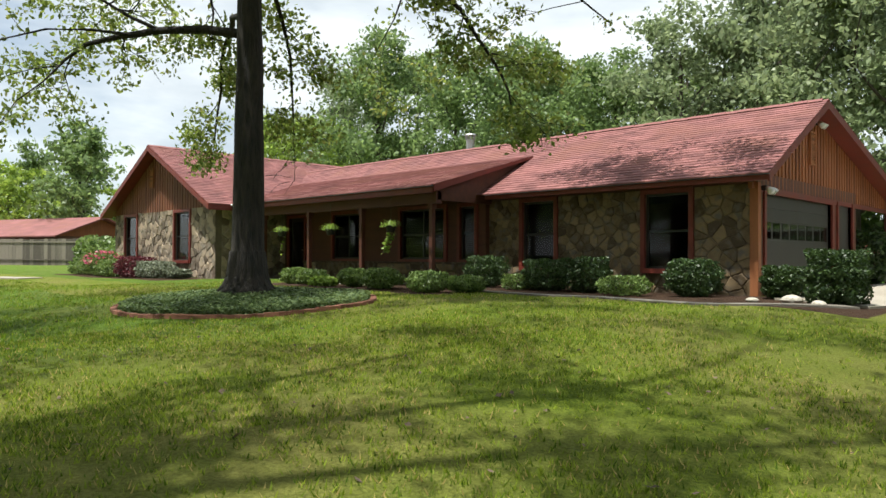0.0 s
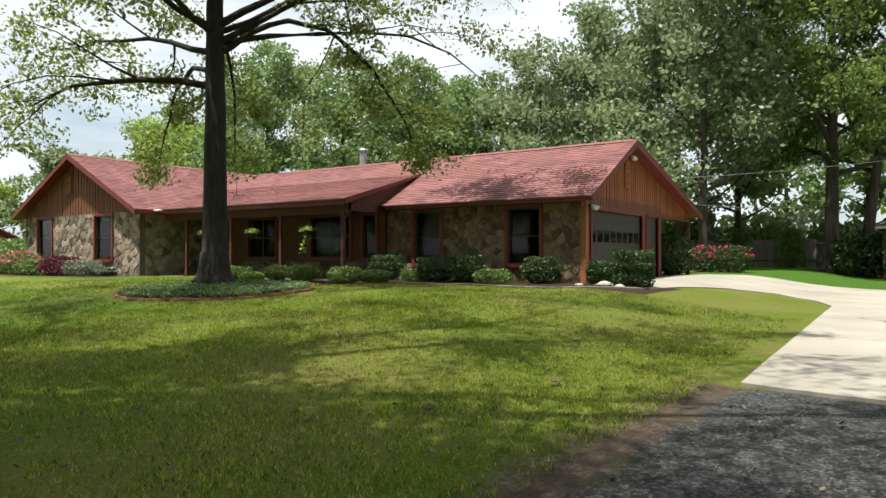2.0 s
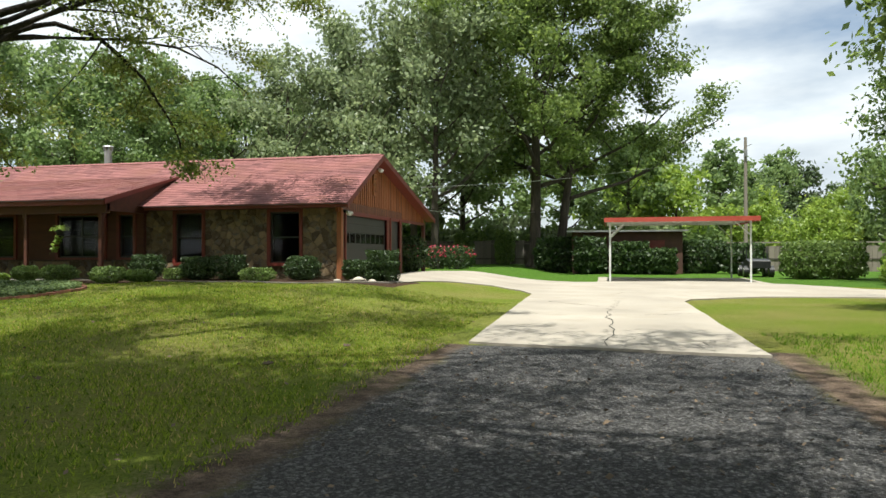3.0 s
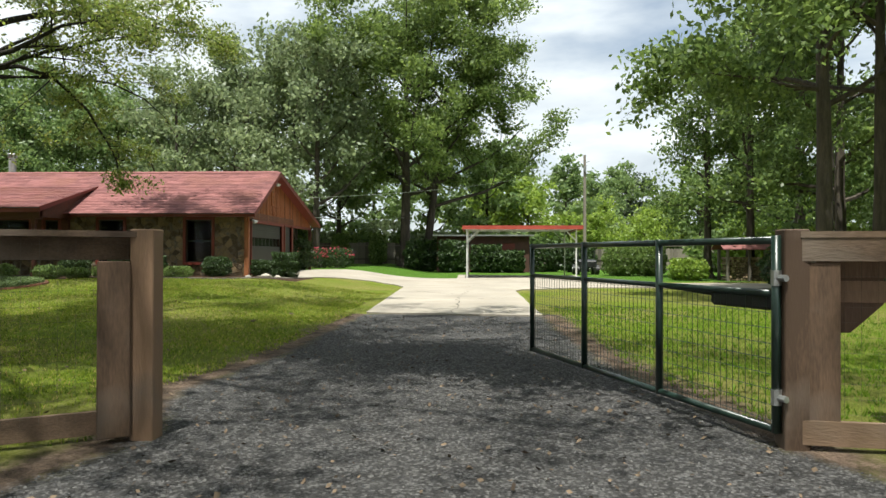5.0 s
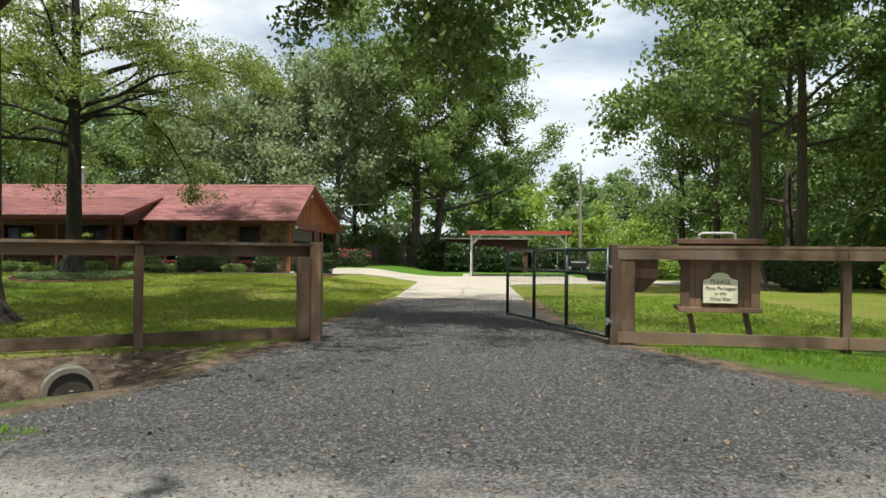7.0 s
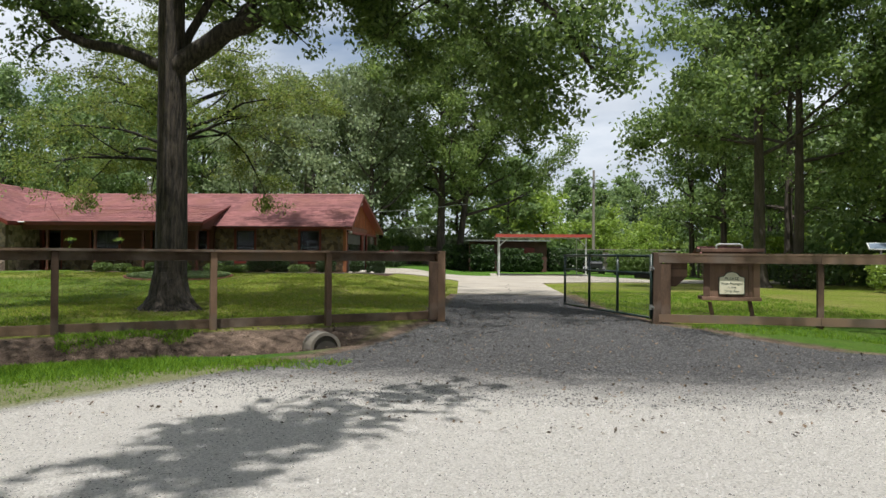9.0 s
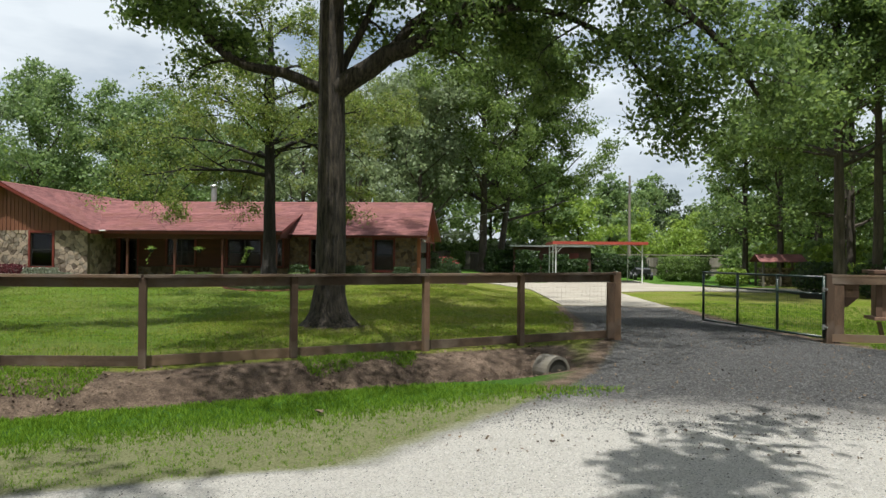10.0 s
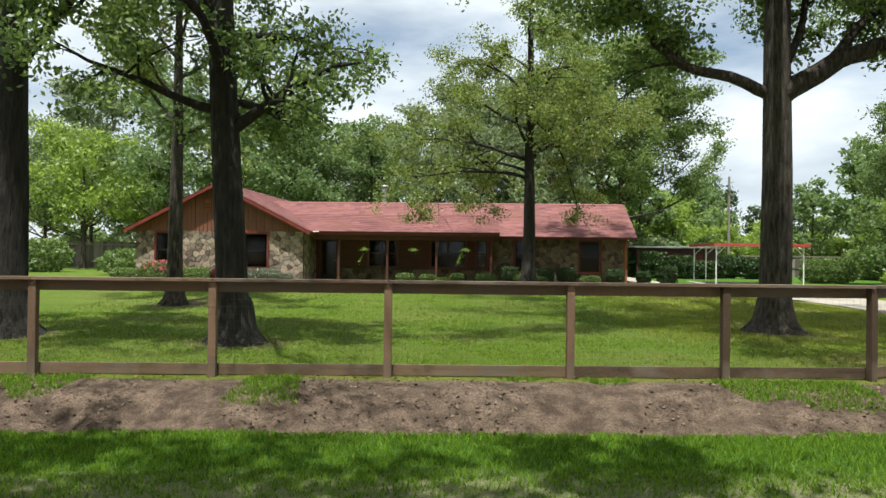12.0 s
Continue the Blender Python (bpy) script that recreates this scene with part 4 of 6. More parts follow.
left_pts = [(5.72, -20.38), (3.71, -21.62), (1.97, -22.77), (-0.07, -24.03), (-2.0, -25.22), (-4.15, -25.42), (-6.38, -25.62), (-8.97, -25.82), (-11.42, -26.04), (-13.9, -26.25), (-16.35, -26.5), (-18.7, -26.72), (-21.1, -26.95), (-23.5, -27.15)]
fence_l = build_fence(left_pts, "fence", "brown wooden rail fence with wire mesh along the road")
right_pts = [(10.06, -20.38), (12.98, -20.85), (15.4, -21.25), (17.8, -21.65), (20.2, -22.05), (22.6, -22.45)]
fence_r = build_fence(right_pts, "fence", "brown wooden rail fence with wire mesh beside the gate")
for f, (x, y), s in ((fence_l, (5.72, -20.38), -1), (fence_r, (10.06, -20.38), 1)):
    part("gate_post", Shape().box(-0.08, 0.08, -0.08, 0.08, -0.7, 1.035), POSTWOOD, f, "thick wooden gate post", at=pose(x - s * 0.03, y - 0.02, 0), bevel=0.008)
    part("post_face", Shape().box(-0.1, 0.1, -0.02, 0.02, -0.34, 0.82), POSTWOOD, f, at=pose(x + s * (0.15 if s < 0 else 0.1) + 0.03, y - (0.17 if s < 0 else 0.09), 0, 0, 0, 32 if s < 0 else -9), bevel=0.006)


# ---- gate, standing half open ----
GATE_TURN = 180 - 71.5
gate = thing("metal_gate", (9.92, -20.42, 0), "dark green tubular farm gate with wire mesh, standing open", "gate", turn=GATE_TURN)
GL, GB, GM, GT = 4.02, -0.26, 0.62, 0.965
part("rail", Shape().tube([(0.0, 0, GT), (GL, 0, GT)], 0.026, 10), GREEN, gate, smooth=True)
part("rail", Shape().tube([(0.0, 0, GM), (GL, 0, GM)], 0.022, 10), GREEN, gate, smooth=True)
part("rail", Shape().tube([(0.0, 0, GB), (GL, 0, GB)], 0.026, 10), GREEN, gate, smooth=True)
for x in (0.0, GL / 3, 2 * GL / 3, GL):
    part("upright", Shape().tube([(x, 0, GB - 0.02), (x, 0, GT + 0.03)], 0.03, 10), GREEN, gate, smooth=True)
wire_panel((0.03, 0.0), (GL - 0.03, 0.0), GB, GM, gate, GREEN, 0.065, 0.1, 0.0028)
opener = part("gate_opener", Shape().box(0.1, 0.72, -0.11, -0.03, 0.50, 0.62), BLACK, gate, "black gate opener arm", bevel=0.02)
part("arm", Shape().tube([(0.7, -0.07, 0.58), (1.5, -0.04, 0.62)], 0.018, 8), BLACK, opener)
for z in (-0.05, 0.72):
    part("hinge", Shape().tube([(-0.09, 0, z), (0.02, 0, z)], 0.022, 8).tube([(0, 0, z - 0.05), (0, 0, z + 0.05)], 0.036, 8), METAL, gate)


# ---- trees ----
def tree_shapes(height, r0, seed, spread, first=0.4, limbs=9, twig=5, sub=4, bend=0.03, droop=0.0, given=(), flare=1.9, sides=10, top_r=0.25, shape_pow=1.0, fine=True, hang=0.1, lines=(), lean=(0.0, 0.0)):
    """Trunk, limbs and twigs as one Shape, and the places where leaves gather."""
    rng = random.Random(seed)
    s = Shape()
    pts, radii, n = [], [], 14
    ox = oy = 0.0
    for i in range(n + 1):
        f = i / n
        z = height * 0.82 * f
        if i:
            ox += rng.uniform(-bend, bend) * height / n * 2
            oy += rng.uniform(-bend, bend) * height / n * 2
        pts.append(Vector((ox + lean[0] * z, oy + lean[1] * z, z)))
        radii.append(r0 * (1 - (1 - top_r) * f))
    fl = [Vector((0, 0, -0.3)), Vector((0, 0, 0.0)), Vector((0, 0, 0.14)), Vector((0, 0, 0.34)), Vector((0, 0, 0.75))]
    s.tube(fl + pts[1:], [r0 * flare * 1.25, r0 * flare, r0 * (1 + (flare - 1) * 0.55), r0 * (1 + (flare - 1) * 0.25), r0 * 1.04] + radii[1:], sides)
    for k in range(6):
        a = k * math.pi / 3 + rng.uniform(-0.3, 0.3)
        s.tube([(math.cos(a) * r0 * 0.5, math.sin(a) * r0 * 0.5, 0.55), (math.cos(a) * r0 * 1.15, math.sin(a) * r0 * 1.15, 0.16), (math.cos(a) * r0 * 2.1, math.sin(a) * r0 * 2.1, -0.07)], [r0 * 0.4, r0 * 0.34, r0 * 0.12], 6)
    tips = []

    def at(f):
        q = f * n
        i = min(int(q), n - 1)
        return pts[i].lerp(pts[i + 1], q - i), radii[i]

    def grow(start, direction, length, r, level, drop, many):
        p, d, line, rad = start.copy(), direction.normalized(), [start.copy()], [r]
        steps = 6 if level == 1 else 4
        for i in range(steps):
            d = (d + Vector((rng.uniform(-0.28, 0.28), rng.uniform(-0.28, 0.28), rng.uniform(-0.14, 0.2) - drop * (i / steps)))).normalized()
            p = p + d * length / steps
            line.append(p.copy())
            rad.append(max(0.006, r * (1 - 0.82 * (i + 1) / steps)))
        if fine or level < 2 or (level == 2 and rad[0] > 0.035):
            s.tube(line, rad, (7, 5, 3)[level - 1] if fine else (5, 3, 3)[level - 1], False)
        if level >= 2:
            tips.extend(line[2:])
        else:
            tips.extend(line[4:])
        if level < 3:
            for j in range(many if level == 1 else sub):
                f = rng.uniform(0.28, 1.0) * steps
                i = min(int(f), steps - 1)
                q = line[i].lerp(line[i + 1], f - i)
                out = (line[i + 1] - line[i]).normalized()
                dd = (out * 0.6 + Vector((rng.uniform(-1, 1), rng.uniform(-1, 1), rng.uniform(-0.45, 0.7)))).normalized()
                grow(q, dd, min(length * rng.uniform(0.32, 0.55), 3.2), rad[i] * 0.5, level + 1, hang * 2.2, many)

    for r, many, corners in lines:
        line, c = [], [Vector(p) for p in corners]
        for i in range(len(c) - 1):
            p0, p1, p2, p3 = c[max(i - 1, 0)], c[i], c[i + 1], c[min(i + 2, len(c) - 1)]
            for k in range(3):
                q = k / 3
                line.append(0.5 * (2 * p1 + (p2 - p0) * q + (2 * p0 - 5 * p1 + 4 * p2 - p3) * q * q + (3 * p1 - p0 - 3 * p2 + p3) * q ** 3) + Vector((rng.uniform(-0.04, 0.04), rng.uniform(-0.04, 0.04), rng.uniform(-0.04, 0.04))))
        line.append(c[-1])
        steps = len(line) - 1
        rad = [max(0.008, r * (1 - 0.85 * i / steps)) for i in range(steps + 1)]
        s.tube(line, rad, 9, False)
        tips.extend(line[steps * 2 // 3:])
        for j in range(many):
            f = (0.3 + 0.7 * (j + rng.random()) / many) * steps * 0.999
            i = int(f)
            out = (line[i + 1] - line[i]).normalized()
            dd = out * 0.5 + Vector((rng.uniform(-1, 1), rng.uniform(-1, 1), rng.uniform(-0.5, 0.5)))
            grow(line[i].lerp(line[i + 1], f - i), dd, rng.uniform(0.5, 1.2) * (1.0 if r < 0.1 else 1.5), rad[i] * 0.45, 2, hang * 2.2, 0)
    for f, az, length, rise, drop in given:
        b, r = at(f)
        a = radians(az)
        grow(b, Vector((math.cos(a), math.sin(a), rise)), length, r * 0.4, 1, drop, twig + (4 if length > 8 else 1))
    for k in range(limbs):
        f = first + (0.97 - first) * (k + rng.random() * 0.6) / limbs
        b, r = at(min(f, 0.99))
        a = k * 2.4 + rng.uniform(-0.5, 0.5)
        g = (f - first) / (1 - first)
        length = spread * (1.05 - 0.55 * g ** shape_pow) * rng.uniform(0.8, 1.15)
        grow(b, Vector((math.cos(a), math.sin(a), 0.35 + 0.8 * g)), length, r * 0.5, 1, droop, twig)
    tips.extend(pts[-2:])
    return s, tips


def leaf_mesh(name, tips, count, size, blob, seed, low=2.7, uneven=1.3):
    """Leaves gathered in uneven clumps round the twigs, none below the crown's foot."""
    g = np.random.default_rng(seed)
    tips = np.array([tuple(t) for t in tips])
    tips = tips[tips[:, 2] > low]
    weight = g.random(len(tips)) ** uneven + 0.03
    pick = g.choice(len(tips), count, p=weight / weight.sum())
    d = g.normal(0, 1, (count, 3))
    d /= np.linalg.norm(d, axis=1)[:, None]
    r = blob * (0.55 + 0.75 * g.random(len(tips)))[pick] * 1.35 * g.random(count) ** 0.5
    c = tips[pick] + d * r[:, None] * np.array([1, 1, 0.6])
    u = g.normal(0, 1, (count, 3))
    u /= np.linalg.norm(u, axis=1)[:, None]
    w = np.cross(u, g.normal(0, 1, (count, 3)))
    w /= np.linalg.norm(w, axis=1)[:, None]
    sz = size * g.uniform(0.6, 1.25, count)[:, None]
    return quads_mesh(name, c, u * sz * 0.75, w * sz * 0.42)


def make_tree(place, height, r0, seed, spread, leaves, leaf_size, mat, label, bark=None, blob=0.42, category="tree", group="", **kw):
    z = gz(place[0], place[1]) if len(place) == 2 else place[2]
    t = thing("tree", (place[0], place[1], z), label, category, group)
    s, tips = tree_shapes(height, r0, seed, spread, **kw)
    part("trunk", s, bark or BARK, t, smooth=True)
    part("crown", leaf_mesh("crown", tips, leaves, leaf_size, blob, seed + 7), mat, t)
    return t


tree_a = make_tree((-5.8, -7.12), 13.0, 0.285, 11, 4.2, 52000, 0.08, LEAF_OAK, "tall slender oak with ridged bark, coloured as in shade, in the ivy bed", BARKSHADE, blob=0.36, first=0.52, limbs=9, twig=6, sub=5, hang=0.2, given=((0.41, 222, 5.0, 0.3, 0.12), (0.5, 30, 4.8, 0.3, 0.15), (0.48, 185, 4.8, 0.25, 0.15), (0.52, -60, 4.0, 0.3, 0.1), (0.53, 235, 5.0, 0.4, 0.3), (0.5, 63, 7.4, 0.45, 0.22), (0.52, 84, 6.8, 0.4, 0.2)), droop=0.2, bend=0.012, top_r=0.35, lines=((0.08, 8, ((0, 0, 5.0), (0.6, 1.0, 5.9), (1.3, 2.1, 5.9), (1.9, 3.1, 5.1), (2.3, 3.8, 4.0), (2.45, 4.05, 3.1))), (0.07, 7, ((0, 0, 4.6), (-1.4, 0.5, 5.1), (-2.9, 1.1, 4.9), (-4.3, 1.7, 4.0), (-5.1, 2.0, 3.0))), (0.06, 6, ((0, 0, 4.9), (-0.7, 0.8, 5.5), (-1.4, 1.6, 5.0), (-1.95, 2.1, 3.9), (-2.05, 2.25, 3.2))), (0.11, 18, ((0, 0, 6.4), (1.0, 2.2, 7.8), (2.2, 4.6, 8.4), (3.2, 5.4, 8.3), (4.6, 5.9, 8.1)))))
tree_b = make_tree((-0.72, -18.58), 16.0, 0.375, 23, 4.6, 122000, 0.1, LEAF_DARK, "large oak with a flared base and two heavy limbs", blob=0.5, first=0.62, limbs=9, twig=6, sub=5, hang=0.2, given=((0.6, -8, 11.5, 0.35, 0.15), (0.64, 16, 11.5, 0.35, 0.15), (0.66, -26, 11.0, 0.35, 0.15), (0.62, 215, 7.0, 0.5, 0.2), (0.66, 160, 7.0, 0.5, 0.2), (0.72, 4, 12.0, 0.35, 0.2), (0.6, 30, 9.0, 0.35, 0.2), (0.62, -45, 8.0, 0.35, 0.2), (0.62, 110, 8.5, 0.45, 0.2), (0.66, 62, 10.5, 0.4, 0.2), (0.7, -60, 10.0, 0.3, 0.15), (0.74, -95, 10.0, 0.3, 0.15)), droop=0.24, bend=0.008, flare=2.0, top_r=0.6, lines=((0.15, 22, ((-0.2, 0, 5.65), (-1.1, -0.1, 6.05), (-2.0, -0.2, 6.2), (-2.75, -0.3, 6.6), (-3.15, -0.3, 7.3), (-3.7, -0.2, 8.2), (-4.6, 0.2, 9.0), (-5.9, 0.6, 9.8))), (0.27, 30, ((0.1, 0, 5.6), (0.9, -0.1, 6.15), (1.6, -0.2, 6.5), (2.4, -0.3, 6.75), (3.3, -0.3, 7.3), (4.3, -0.4, 8.1), (5.8, -0.5, 8.4), (7.6, -0.8, 7.5), (9.0, -1.0, 6.2), (9.6, -1.1, 5.2))), (0.15, 22, ((0.9, -0.1, 6.0), (1.9, 0.2, 7.2), (2.9, 0.5, 8.0), (4.4, 1.0, 9.6), (6.0, 1.6, 10.6))), (0.12, 18, ((0.2, 0.1, 6.1), (0.8, 0.5, 7.6), (1.2, 1.2, 9.2), (1.3, 2.2, 10.6))), (0.11, 9, ((0, 0, 9.0), (1.5, 2.5, 10.8), (3.0, 5.0, 11.4), (4.5, 7.5, 11.2), (5.5, 9.3, 10.7))), (0.1, 7, ((0, 0, 10.0), (0.2, 3.0, 11.6), (0.5, 6.0, 11.8), (0.6, 8.6, 11.2))), (0.1, 16, ((3.3, -0.3, 7.3), (5.0, 0.4, 7.7), (6.8, 0.8, 7.0), (7.8, 1.0, 5.9), (8.2, 1.0, 5.1))), (0.11, 14, ((0, 0, 8.5), (-0.5, -3.0, 10.0), (-1.0, -6.0, 10.3), (-1.2, -8.4, 9.6))), (0.11, 12, ((0, 0, 9.0), (2.0, -2.5, 10.4), (4.0, -5.0, 10.4), (5.0, -7.0, 9.6))), (0.11, 14, ((0, 0, 9.0), (-3.0, -2.0, 10.6), (-6.0, -4.0, 10.4), (-8.0, -5.0, 9.6))), (0.09, 14, ((1.9, 0.2, 7.3), (3.2, 1.0, 8.0), (4.6, 1.6, 7.4), (5.4, 1.9, 6.3)))))
tree_c = make_tree((-12.35, -22.5), 15.0, 0.31, 31, 3.0, 30000, 0.085, LEAF_DARK, "oak trunk, coloured as in shade, clothed in small leafy shoots", BARKSHADE, blob=0.36, first=0.3, limbs=13, twig=6, sub=5, hang=0.22, given=((0.36, 200, 3.0, 0.1, 0.1), (0.38, 60, 3.0, 0.1, 0.1), (0.7, -80, 7.5, 0.4, 0.15), (0.72, -115, 7.0, 0.4, 0.15)), droop=0.2, bend=0.008, flare=2.1, top_r=0.55, lean=(-0.05, 0.0))
tree_d = make_tree((-17.3, -21.9), 15.0, 0.4, 37, 4.0, 24000, 0.1, LEAF_DARK, "thick oak, bark coloured as in shade, standing just inside the road fence", BARKSHADE, first=0.4, limbs=10, flare=1.9, bend=0.01, top_r=0.4)
tree_e = make_tree((-17.4, -13.8), 14.0, 0.26, 41, 4.0, 22000, 0.105, LEAF_OAK, "oak in the front lawn with a flared foot", first=0.45, limbs=10, flare=1.8, bend=0.01)
twin_1 = make_tree((2.6, 27.6), 21.0, 0.42, 53, 12.0, 54000, 0.19, LEAF_TWIN, "one of two tall oaks behind the driveway, with a spreading crown", BARKFAR, 0.85, first=0.3, limbs=17, bend=0.012, group="twin oaks")
twin_2 = make_tree((4.0, 29.0), 18.0, 0.36, 59, 11.0, 46000, 0.19, LEAF_TWIN, "leaning oak beside the tallest tree", BARKFAR, 0.85, first=0.32, limbs=15, bend=0.02, lean=(0.1, 0.0), group="twin oaks")
tree_g = make_tree((20.2, -3.0), 18.0, 0.24, 67, 6.0, 46000, 0.14, LEAF_DARK, "tall airy broadleaf tree at the edge of the east wood", BARKFAR, 0.66, first=0.36, limbs=13, bend=0.012)
tree_r = make_tree((18.5, -3.2), 19.0, 0.27, 71, 5.0, 34000, 0.15, LEAF_DARK, "tall pale-barked tree at the edge of the east wood", BARKFAR, 0.66, first=0.34, limbs=14, bend=0.01, hang=0.2, given=((0.4, 190, 4.2, 0.2, 0.12), (0.5, 250, 5.0, 0.2, 0.12)))
# invented oak out of view, added only to dapple the drive entrance
shade_tree_h = make_tree((16.5, -24.2), 16.0, 0.3, 93, 6.0, 11000, 0.11, LEAF_DARK, "unseen oak added on the verge to shade the drive entrance", BARKFAR, 0.42, first=0.45, limbs=9, bend=0.01, sub=5, fine=False, given=((0.56, 150, 8.0, 0.35, 0.2), (0.6, 172, 9.5, 0.4, 0.25)))
# oaks across the road, which shade the gravel
ROAD_LIMBS = ((0.16, 6, ((0, 0, 7.0), (2.5, 3.0, 9.5), (4.6, 5.6, 10.6), (5.4, 7.6, 10.6))), (0.14, 4, ((0, 0, 7.6), (-1.0, 3.0, 10.0), (-1.5, 5.0, 10.8))))
for place, h, seed in (((-0.5, -39.4), 16.0, 81), ((-9.0, -38.9), 16.0, 85), ((-17.5, -39.2), 17.0, 89), ((24.0, -39.0), 17.0, 87)):
    make_tree(place, h, 0.3, seed, 8.0, 15000, 0.2, LEAF_DARK, "tall oak standing across the gravel road", BARKFAR, 0.6, group="oaks across the road", fine=False, first=0.42, limbs=10, bend=0.01, lines=ROAD_LIMBS if seed == 81 else ())

# woods round the lot: a few built trees and their copies
WOODS = []
for h, r, seed, spread, count, size, mat, label in (
        (13.5, 0.24, 101, 5.2, 15000, 0.27, LEAF_GREY, "grey-green broadleaf tree in the wood behind the house"),
        (15.0, 0.26, 103, 5.0, 15000, 0.28, LEAF_FAR, "green broadleaf tree in the surrounding wood"),
        (18.0, 0.27, 107, 4.2, 15000, 0.26, LEAF_DARK, "tall dark green tree in the surrounding wood"),
        (9.0, 0.15, 109, 4.2, 11000, 0.24, LEAF_LIME, "small light green tree at the edge of the wood"),
        (14.0, 0.22, 113, 3.6, 11000, 0.26, LEAF_PINE, "distant dark green pine tree")):
    s, tips = tree_shapes(h, r, seed, spread, first=0.22, limbs=13, twig=5, sub=3, bend=0.015, sides=7, fine=False)
    WOODS.append((s.mesh("trunk"), leaf_mesh("crown", tips, count * 70 // 100, size * 0.72, 0.8, seed, 1.2, 0.6), leaf_mesh("crown", tips, count // 4, size * 1.45, 0.85, seed, 1.2, 0.5), mat, label))


def wood_tree(kind, x, y, scale=1.0, turn=0.0, z=None):
    trunk, near, far, mat, label = WOODS[kind]
    crown = near if -48 < x < 34 and -12 < y < 34 else far
    t = thing("tree", (x, y, gz(max(-60, min(60, x)), max(-60, min(60, y))) if z is None else z), label, "tree", "trees of the wood", turn=turn)
    t.scale = (scale, scale, scale * random.uniform(0.92, 1.08))
    part("trunk", trunk, BARKFAR, t)
    part("crown", crown, mat, t)


rw = random.Random(5)
for kind, x, y, sc in (
        # behind the house
        (0, -2.5, 20, 1.1), (0, -7.5, 21, 1.1), (0, -12.0, 20.5, 1.05), (1, -16.5, 23, 0.95), (1, -21.5, 24, 0.9), (0, -10, 28, 1.15), (2, -15.5, 29, 0.85), (1, -26, 27, 0.9), (0, -5, 27, 1.15), (0, -19, 29, 1.0),
        (1, -4, 34, 1.0), (0, -33, 38, 0.85), (0, -20, 38, 0.85), (3, -30, 28, 0.9), (1, -40, 36, 0.85), (0, -46, 40, 0.85), (3, -52, 34, 1.0), (1, -60, 32, 0.8),
        (0, -68, 30, 0.75), (1, -78, 26, 0.8), (4, -66, 44, 0.9), (3, -74, 18, 1.0), (1, -88, 12, 0.9), (4, -84, 0, 0.9), (3, -60, 20, 0.7),
        # past the carport
        (1, 9, 40, 0.85), (1, 3, 44, 0.9), (3, 13, 42, 1.0), (1, 17, 50, 0.8), (3, 8, 50, 1.1), (1, -3, 48, 0.95), (3, 22, 58, 0.85), (3, 27, 52, 0.75), (3, 31, 60, 0.9), (4, 36, 78, 0.85), (1, 26, 80, 0.95), (4, 23, 84, 1.05), (1, 31, 88, 1.05), (4, 34, 92, 1.1), (4, 44, 84, 0.8), (4, 30, 86, 0.75), (3, 38, 62, 0.8), (1, 12, 58, 0.95), (1, 47, 70, 0.7), (3, 20, 46, 0.6), (3, 24, 44, 0.55),
        # east wood
        (2, 20.2, 13.1, 0.8), (2, 21.4, 10.4, 0.85), (2, 23.5, 6.0, 1.0), (2, 26, 12, 1.05), (1, 29, 5, 1.05), (2, 25.5, -4, 1.0), (1, 30, -6, 1.0), (2, 28, 20, 0.95), (1, 33, 14, 1.05), (3, 27, -10, 1.2), (2, 31, 27, 0.85), (1, 36, 2, 1.05), (1, 36, 24, 0.9), (3, 33, 34, 0.9), (2, 36, -12, 1.0), (3, 31, -15, 1.1), (1, 40, 16, 1.0), (1, 41, -4, 1.0), (3, 38, 40, 0.9), (1, 42, 34, 0.85), (3, 35, 8, 1.2), (3, 29, 0, 1.0), (1, 34, 45, 1.0), (1, 40, 53, 1.05), (1, 32, 51, 0.75),
        # west side
        (0, -33, -17, 1.0), (2, -30, -23, 0.9), (1, -45, -22, 1.0), (1, -27, 20, 1.05), (1, -31.5, 17.5, 1.1), (3, -36, 13, 1.1), (1, -24, 23, 1.0), (0, -41, 22, 1.15), (2, -36, 25, 1.0), (1, -31, 30, 1.1), (0, -46, 19, 1.0), (2, -26, 33, 0.95), (1, -72, 12, 1.0), (3, -82, 8, 1.2), (1, -95, 20, 1.0), (0, -70, 22, 0.9), (1, -64, 24, 0.8), (1, -100, 6, 1.0), (1, -40, 21, 0.75), (3, -35, 20, 0.9), (1, -47, 25, 0.8), (0, -54, 26, 0.75),
        # across the road, behind the camera's line: unseen, added to darken window reflections
        (1, -28, -52, 1.0), (2, -14, -54, 0.9), (1, 2, -56, 1.0), (0, 16, -53, 1.0), (1, 30, -50, 1.0), (2, 44, -40, 1.0), (1, -42, -44, 1.0), (1, 48, -20, 1.0), (2, -36, -52, 1.0), (1, -50, -34, 1.0), (2, -56, -46, 1.0), (1, -22, -56, 1.0), (1, -6, -50, 0.9), (2, 8, -50, 0.9), (1, 24, -56, 1.0), (3, -46, -50, 1.3), (3, -32, -46, 1.3), (3, -18, -48, 1.3), (3, 12, -56, 1.3)):
    wood_tree(kind, x + rw.uniform(-0.6, 0.6) * (y > 14), y, sc, rw.uniform(0, 360))


